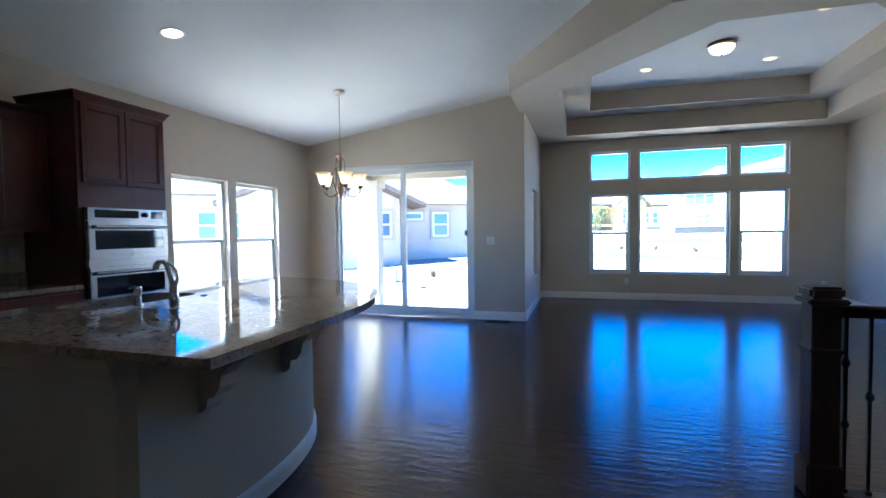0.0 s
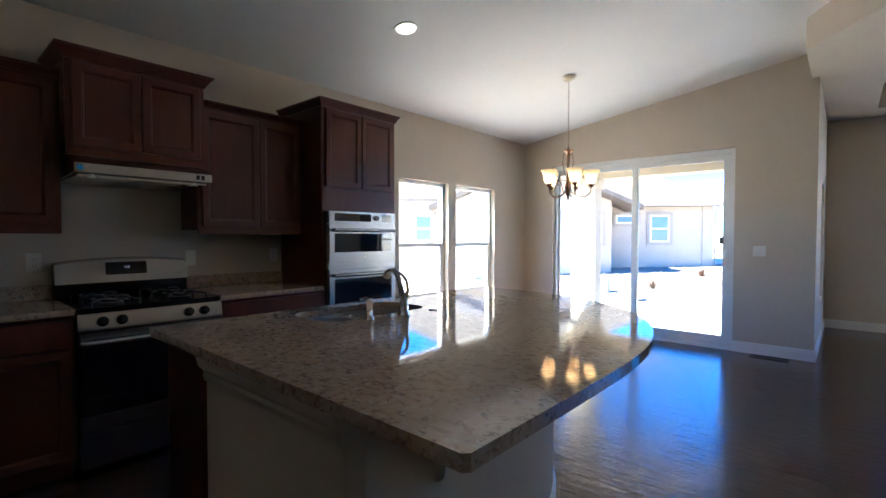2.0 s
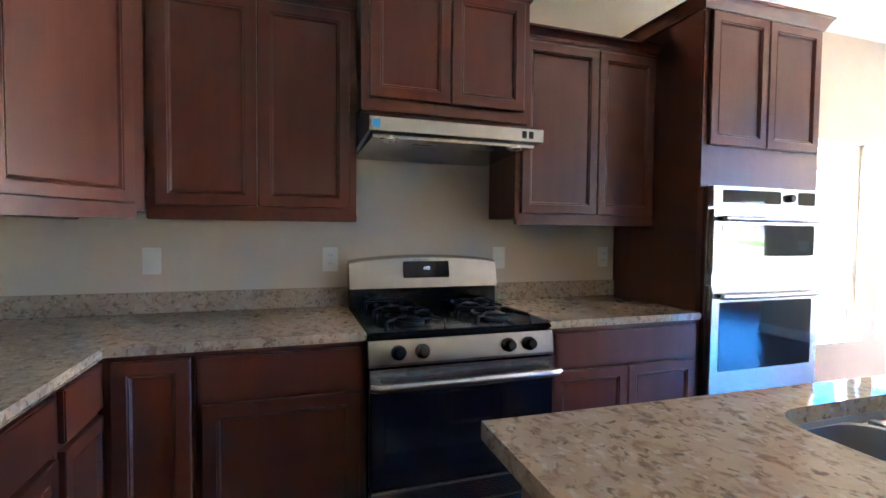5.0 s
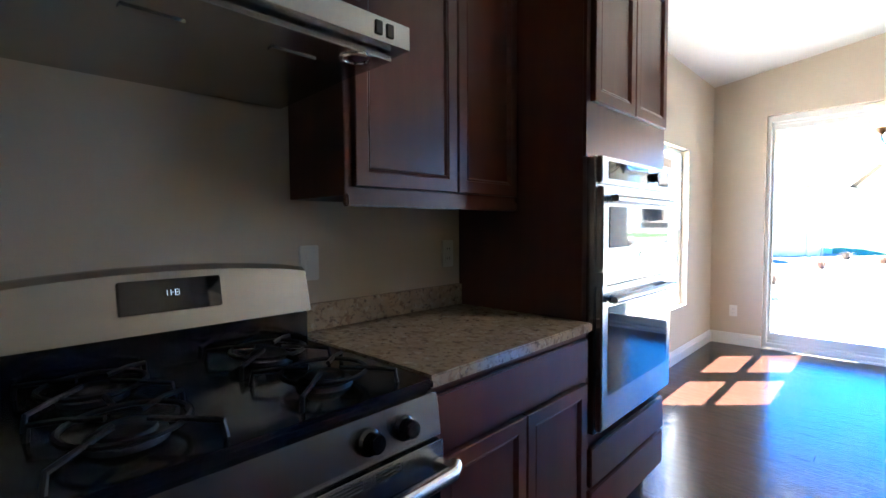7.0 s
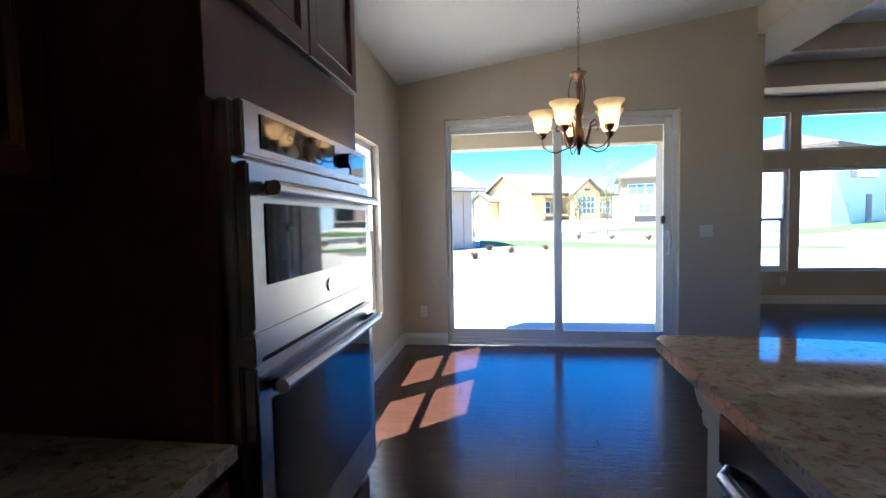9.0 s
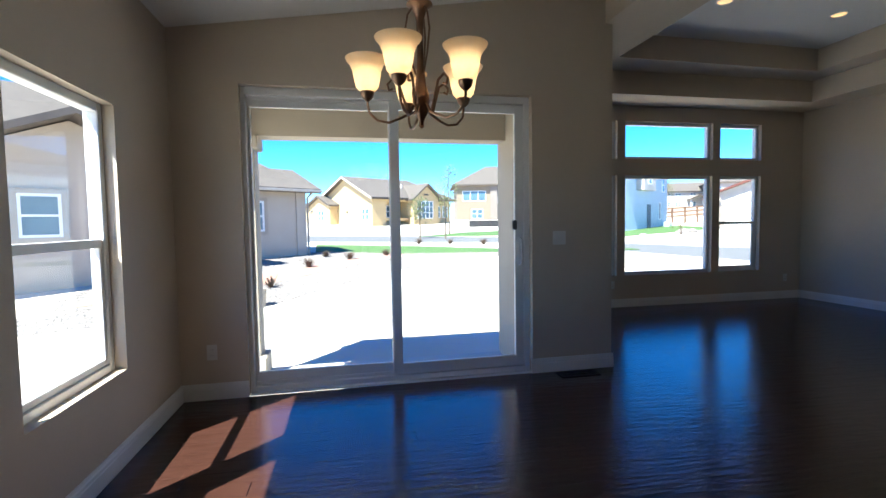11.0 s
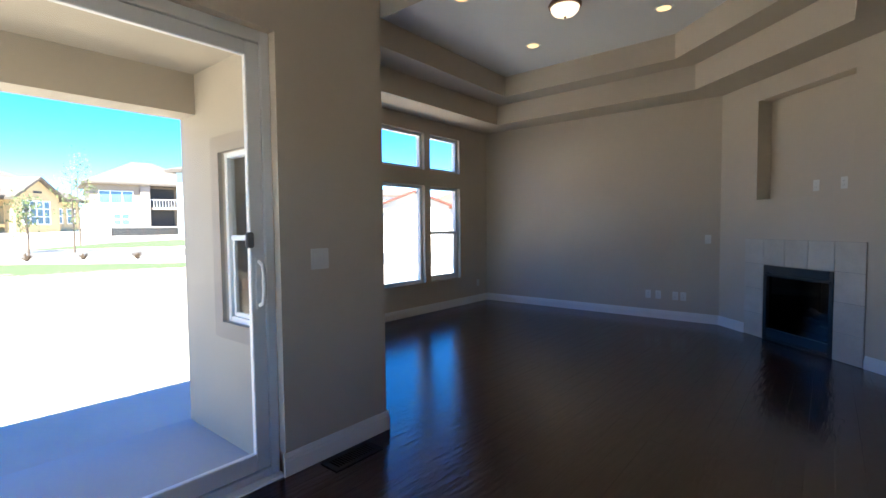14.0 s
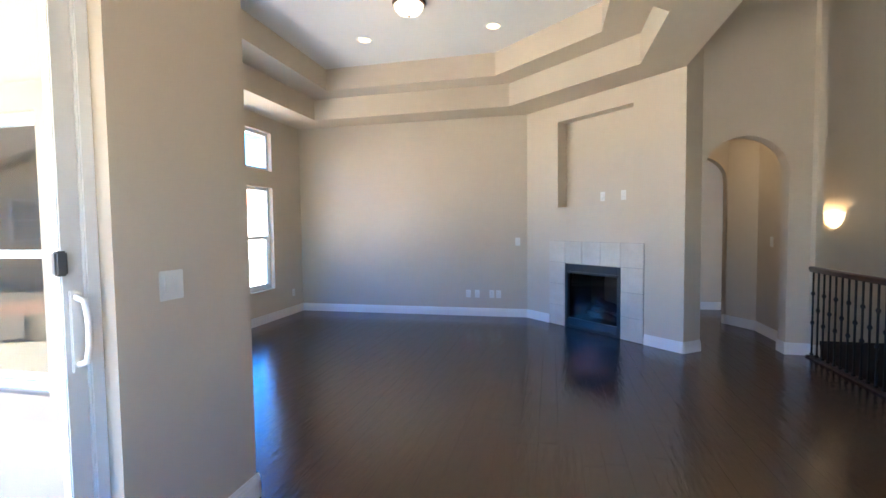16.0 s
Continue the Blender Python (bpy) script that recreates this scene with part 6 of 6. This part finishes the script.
for x in (0.9, 3.0, 6.0, 8.4):
    house_window(wh, x, x + 1.2, 2.5, 3.1, 0, 2, 1), house_window(wh, x, x + 1.2, 0.2, 1.2, 0, 2, 2)
gy = thing("grey_house", pose(67.3, 84.0, 3.75, 0, 0, -32), "far pale two-storey house with a low grey roof", "house")
part("wall", box(0, 13, 0, 9, -2, 4.6), PALE, gy)
part("roof", hip(bmesh.new(), 0, 13, 0, 9, 4.6, 6.6, 0.6), ROOF, gy)
for x in (0.9, 3.4, 6.4, 9.4):
    house_window(gy, x, x + 1.3, 2.9, 4.0, 0, 2, 2)
bank = bmesh.new()
lo = [bank.verts.new(v) for v in ((22.0, 40.5, 0.80), (34.0, 39.0, 0.76), (62.0, 46.0, 1.0))]
hi = [bank.verts.new(v) for v in ((110.0, 92.0, 4.0), (72.0, 82.0, 3.95), (58.0, 92.0, 3.9), (30.0, 92.0, 3.0))]
bank.faces.new(lo + hi)
bmesh.ops.triangulate(bank, faces=bank.faces[:])
struct("slope", bank, BANK, "bare reddish earth slope behind the lawn")
rh = thing("red_roof_house", pose(25.5, 35.7, 0.6, 0, 0, -38), "cream stucco garage house with red tile roof", "house")
wb = bmesh.new()
bm_box(wb, 0, 6.4, 0, 2.2, -1, 2.62), bm_box(wb, 1.0, 15.0, 2.2, 10, -1, 2.62)
part("wall", wb, PALE, rh)
part("roof", gable(bmesh.new(), 0, 6.4, 0, 6.0, 2.62, 3.85, "y", 0.5), ROOF_RED, rh)
part("roof", hip(bmesh.new(), 5.0, 15.0, 2.2, 10, 2.62, 4.7, 0.5), ROOF_RED, rh)
gp_ = bmesh.new()
pv = [(0, 2.60), (6.4, 2.60), (3.2, 3.82)]
A = [gp_.verts.new((x, 0.0, z_)) for x, z_ in pv]
B = [gp_.verts.new((x, 0.6, z_)) for x, z_ in pv]
gp_.faces.new(A), gp_.faces.new(B[::-1])
for i in range(3):
    gp_.faces.new((A[i], A[(i + 1) % 3], B[(i + 1) % 3], B[i]))
part("gable_wall", gp_, PALE, rh)
part("verge", box(-0.12, 0.55, -0.40, 0.02, 2.08, 2.36, bevel=0.02), STUCCO_TRIM, rh, "brown stucco return under the eave")
part("stone_pillar", box(0.15, 0.85, -0.14, 0.1, -0.6, 1.75, bevel=0.04), STONE, rh)
part("door_surround", box(1.05, 6.0, -0.05, 0.01, 2.0, 2.12), STUCCO_TRIM, rh)
for k in range(4):
    part("garage_door_panel", box(1.15, 5.9, -0.04, 0.01, -0.45 + k * 0.62, 0.14 + k * 0.62, bevel=0.02), TRIM, rh)
house_window(rh, 9.5, 11.5, 0.9, 2.2, 2.2, 2, 2)
rf = thing("rail_fence", pose(24.0, 42.2, 0.98, 0, -3.0, 14), "brown wooden rail fence on a bare slope", "fence")
for k in range(7):
    part("post", box(k * 1.8, k * 1.8 + 0.14, -0.07, 0.07, -0.7, 1.3), material("fence wood", (0.22, 0.13, 0.08), 0.85, scale=5, fine=0.2) if k == 0 else bpy.data.materials["fence wood"], rf)
for z_ in (0.35, 0.75, 1.12):
    part("rail", box(-0.1, 11.1, -0.1, -0.07, z_, z_ + 0.13), bpy.data.materials["fence wood"], rf)


# ---- plants and stones ----
def young_tree(x, y, h, label, n=420, spread=0.9):
    ob = thing("young_tree", pose(x, y, grade(x, y)), label, "tree", "young trees")
    rnd = random.Random(int(x * 10))
    tb_ = bm_tube(bmesh.new(), [(0, 0, -0.2), (0.02, 0, h * 0.3), (-0.02, 0.02, h * 0.65), (0.01, 0, h)], [0.05, 0.04, 0.028, 0.008], 8)
    tips = []
    for k in range(11):
        z = h * (0.35 + 0.055 * k)
        a = rnd.uniform(0, 6.28)
        L_ = spread * (1 - 0.06 * k) * rnd.uniform(0.6, 1.0)
        p = [Vector((0, 0, z)), Vector((L_ * 0.5 * math.cos(a), L_ * 0.5 * math.sin(a), z + L_ * 0.45)), Vector((L_ * 0.8 * math.cos(a), L_ * 0.8 * math.sin(a), z + L_ * 1.0))]
        bm_tube(tb_, p, [0.016, 0.010, 0.004], 5)
        tips += p[1:]
    part("trunk", tb_, BARK, ob)
    lv = bmesh.new()
    for k in range(n):
        c = rnd.choice(tips) + Vector((rnd.gauss(0, 0.20), rnd.gauss(0, 0.20), rnd.gauss(0, 0.24)))
        s = rnd.uniform(0.04, 0.09)
        R = Euler((rnd.uniform(0, 6), rnd.uniform(0, 6), rnd.uniform(0, 6))).to_matrix()
        q = [lv.verts.new(c + R @ Vector(o) * s) for o in ((-1, 0, 0), (0, -0.5, 0.1), (1, 0, 0), (0, 0.5, 0.1))]
        lv.faces.new(q)
    part("crown", lv, LEAF, ob, "sparse fresh green leaves")


young_tree(2.4, 29.5, 3.0, "thin young tree with sparse spring leaves", 200, 0.7)
young_tree(1.0, 30.0, 2.3, "small young tree with sparse spring leaves", 300, 0.7)
young_tree(3.6, 34.0, 4.6, "taller young tree with sparse spring leaves", 300, 0.9)
young_tree(52.0, 76.0, 6.2, "leafy young tree near far houses", 900, 1.5)
young_tree(17.0, 28.6, 0.8, "small yellowish young tree", 60, 0.2)


def shrub(x, y, r, label):
    ob = thing("shrub", pose(x, y, grade(x, y)), label, "shrub", "low shrubs")
    rnd = random.Random(int(x * 37 + y * 11))
    b = bmesh.new()
    for k in range(70):
        a, t = rnd.uniform(0, 6.28), rnd.uniform(0.1, 1.0)
        p1 = Vector((r * t * math.cos(a), r * t * math.sin(a), r * rnd.uniform(0.4, 1.1)))
        w = Vector((-math.sin(a), math.cos(a), 0)) * 0.02
        b.faces.new([b.verts.new(v) for v in (p1 * 0.15 - w, p1 * 0.15 + w, p1 + w * 0.4, p1 - w * 0.4)])
    part("blades", b, BARK, ob)


for x, y, r in ((-3.0, 20.6, 0.28), (-1.6, 21.6, 0.26), (-4.3, 19.0, 0.30), (0.4, 26.4, 0.3), (1.9, 26.0, 0.25), (3.4, 25.2, 0.3), (5.0, 24.4, 0.3), (-5.0, 16.0, 0.3), (-3.9, 21.6, 0.26)):
    shrub(x, y, r, "low dry tufted shrub in the gravel")
for x, y, s in ((17.6, 29.5, 0.26), (18.5, 30.2, 0.38), (19.4, 30.5, 0.32), (23.9, 33.5, 0.28), (14.0, 28.0, 0.25)):
    b = bmesh.new()
    bmesh.ops.create_icosphere(b, subdivisions=3, radius=s)
    for v in b.verts:
        v.co *= 1 + 0.25 * noise.noise(v.co * 2.2 + Vector((x, y, 0)))
        v.co.z *= 0.6
    o = tagged(new("boulder", mesh_of("boulder", b, STONES)), "pale landscaping boulder beside the driveway", "boulder", "boulders")
    o.location = (x, y, grade(x, y) + s * 0.2)

bk = thing("bucket", pose(-4.93, 14.1, grade(-4.93, 14.1) + 0.012), "tan plastic bucket on the gravel edge", "bucket")
part("shell", bm_lathe(bmesh.new(), [(0.115, 0.0), (0.135, 0.36), (0.142, 0.362), (0.142, 0.385), (0.132, 0.385), (0.128, 0.36), (0.108, 0.02), (0, 0.02)], 20), STUCCO, bk, smooth=True)
part("handle", bm_tube(bmesh.new(), [(0.14 * math.cos(t_), -0.02 - 0.10 * math.sin(t_), 0.36 - 0.12 * math.sin(t_)) for t_ in [math.pi * k / 10 for k in range(11)]], 0.004, 6), IRON, bk)

ub = thing("utility_box", pose(-6.15, 14.9, grade(-6.15, 14.9) + 0.022), "pale grey utility box standing on the gravel", "utility box")
part("cabinet", box(-0.20, 0.20, -0.14, 0.14, 0.0, 0.44, bevel=0.012), PALE, ub)
part("lid", box(-0.215, 0.215, -0.155, 0.155, 0.44, 0.475, bevel=0.010), VINYL, ub)
part("vent_pipe", bm_tube(bmesh.new(), [(0.02, 0, 0.47), (0.02, 0, 0.56), (0.05, 0, 0.585)], 0.018, 8), LATCH, ub)

# loose river stones on the gravel bed
BED = [(-9.5, 12.5), (-4.9, 13.9), (-2.0, 17.6), (0.6, 19.6), (2.9, 20.6), (3.2, 21.5), (-4.4, 23.6), (-9.5, 18.5)]
WAY = [(-9.0, 14.6), (-5.4, 16.2), (-1.8, 20.4), (-0.4, 21.5), (-1.6, 22.0), (-5.8, 17.6), (-9.0, 16.0)]


def within(x, y, pts):
    c = False
    for (x0, y0), (x1, y1) in zip(pts, pts[1:] + pts[:1]):
        if (y0 > y) != (y1 > y) and x < x0 + (x1 - x0) * (y - y0) / (y1 - y0):
            c = not c
    return c


rnd = random.Random(5)
sv, sf = [], []
while len(sf) < 8 * 9000:
    x, y = rnd.uniform(-9.5, 3.2), rnd.uniform(12.5, 23.6)
    if not within(x, y, BED) or within(x, y, WAY):
        continue
    r, a, k0 = rnd.uniform(0.022, 0.05), rnd.uniform(0, 6.28), len(sv)
    z = grade(x, y) + 0.012
    c, q = math.cos(a) * r, math.sin(a) * r
    sv += [(x + c, y + q, z + r * 0.2), (x - q * 0.7, y + c * 0.7, z + r * 0.15), (x - c, y - q, z + r * 0.2), (x + q * 0.7, y - c * 0.7, z + r * 0.15), (x, y, z + r * rnd.uniform(0.5, 0.8)), (x, y, z - r * 0.4)]
    sf += [(k0 + i, k0 + (i + 1) % 4, k0 + 4) for i in range(4)] + [(k0 + (i + 1) % 4, k0 + i, k0 + 5) for i in range(4)]
gm = bpy.data.meshes.new("gravel_stones")
gm.from_pydata(sv, [], sf)
gm.materials.append(STONES)
tagged(new("gravel_stones", gm), "loose grey and tan river stones", "gravel", kind="stuff")

# ---- floor planks ----
fl = bpy.data.objects["floor"]
rnd = random.Random(11)
PW = 0.125
base_mesh = {}


def plank_mesh(L_):
    key = round(L_, 2)
    if key not in base_mesh:
        b = bmesh.new()
        g, e = 0.0003, 0.0009
        lo_ = [(g, g), (key - g, g), (key - g, PW - g), (g, PW - g)]
        hi_ = [(g + e, g + e), (key - g - e, g + e), (key - g - e, PW - g - e), (g + e, PW - g - e)]
        rows = [[b.verts.new((x, y, -0.016)) for x, y in lo_], [b.verts.new((x, y, -0.0004)) for x, y in lo_], [b.verts.new((x, y, 0.0)) for x, y in hi_]]
        for p, q in zip(rows, rows[1:]):
            for i in range(4):
                b.faces.new((p[i], p[(i + 1) % 4], q[(i + 1) % 4], q[i]))
        b.faces.new(rows[-1])
        base_mesh[key] = mesh_of("plank", b, PLANK)
    return base_mesh[key]


far_v, far_f = [], []
near = 0
row0 = math.floor((YN + 2.2) / PW)
for r_ in range(-row0, math.ceil((YL - YN) / PW)):
    y = YN + r_ * PW
    x_lo = XW if r_ < 0 else XP
    x_hi = 1.10 if y < 3.04 - PW * 0.5 and y > 1.84 else (5.2 if y < 4.83 else XE)
    x = x_lo - rnd.uniform(0, 1.2)
    while x < x_hi:
        L_ = rnd.choice((0.9, 1.2, 1.5, 1.8))
        a, c = max(x, x_lo), min(x + L_, x_hi)
        x += L_
        if c - a < 0.02:
            continue
        dz = rnd.uniform(-0.0002, 0.0001)
        if 3.6 < y < 8.2 and a < 1.6 and near < 290:
            o = new("plank", plank_mesh(round(c - a, 2)))
            o.parent = fl
            o.location = (a, y, dz)
            near += 1
        else:
            g, e, k0 = 0.0003, 0.0009, len(far_v)
            for q, z_ in ((g, -0.016), (g, -0.0004 + dz), (g + e, dz)):
                far_v += [(a + q, y + q, z_), (c - q, y + q, z_), (c - q, y + PW - q, z_), (a + q, y + PW - q, z_)]
            for p in (0, 4):
                far_f += [(k0 + p + i, k0 + p + (i + 1) % 4, k0 + p + 4 + (i + 1) % 4, k0 + p + 4 + i) for i in range(4)]
            far_f.append((k0 + 8, k0 + 9, k0 + 10, k0 + 11))
pm = bpy.data.meshes.new("planks_beyond")
pm.from_pydata(far_v, [], far_f)
pm.materials.append(PLANK)
po = new("planks_beyond", pm)
po.parent = fl
tagged(po, kind="stuff")
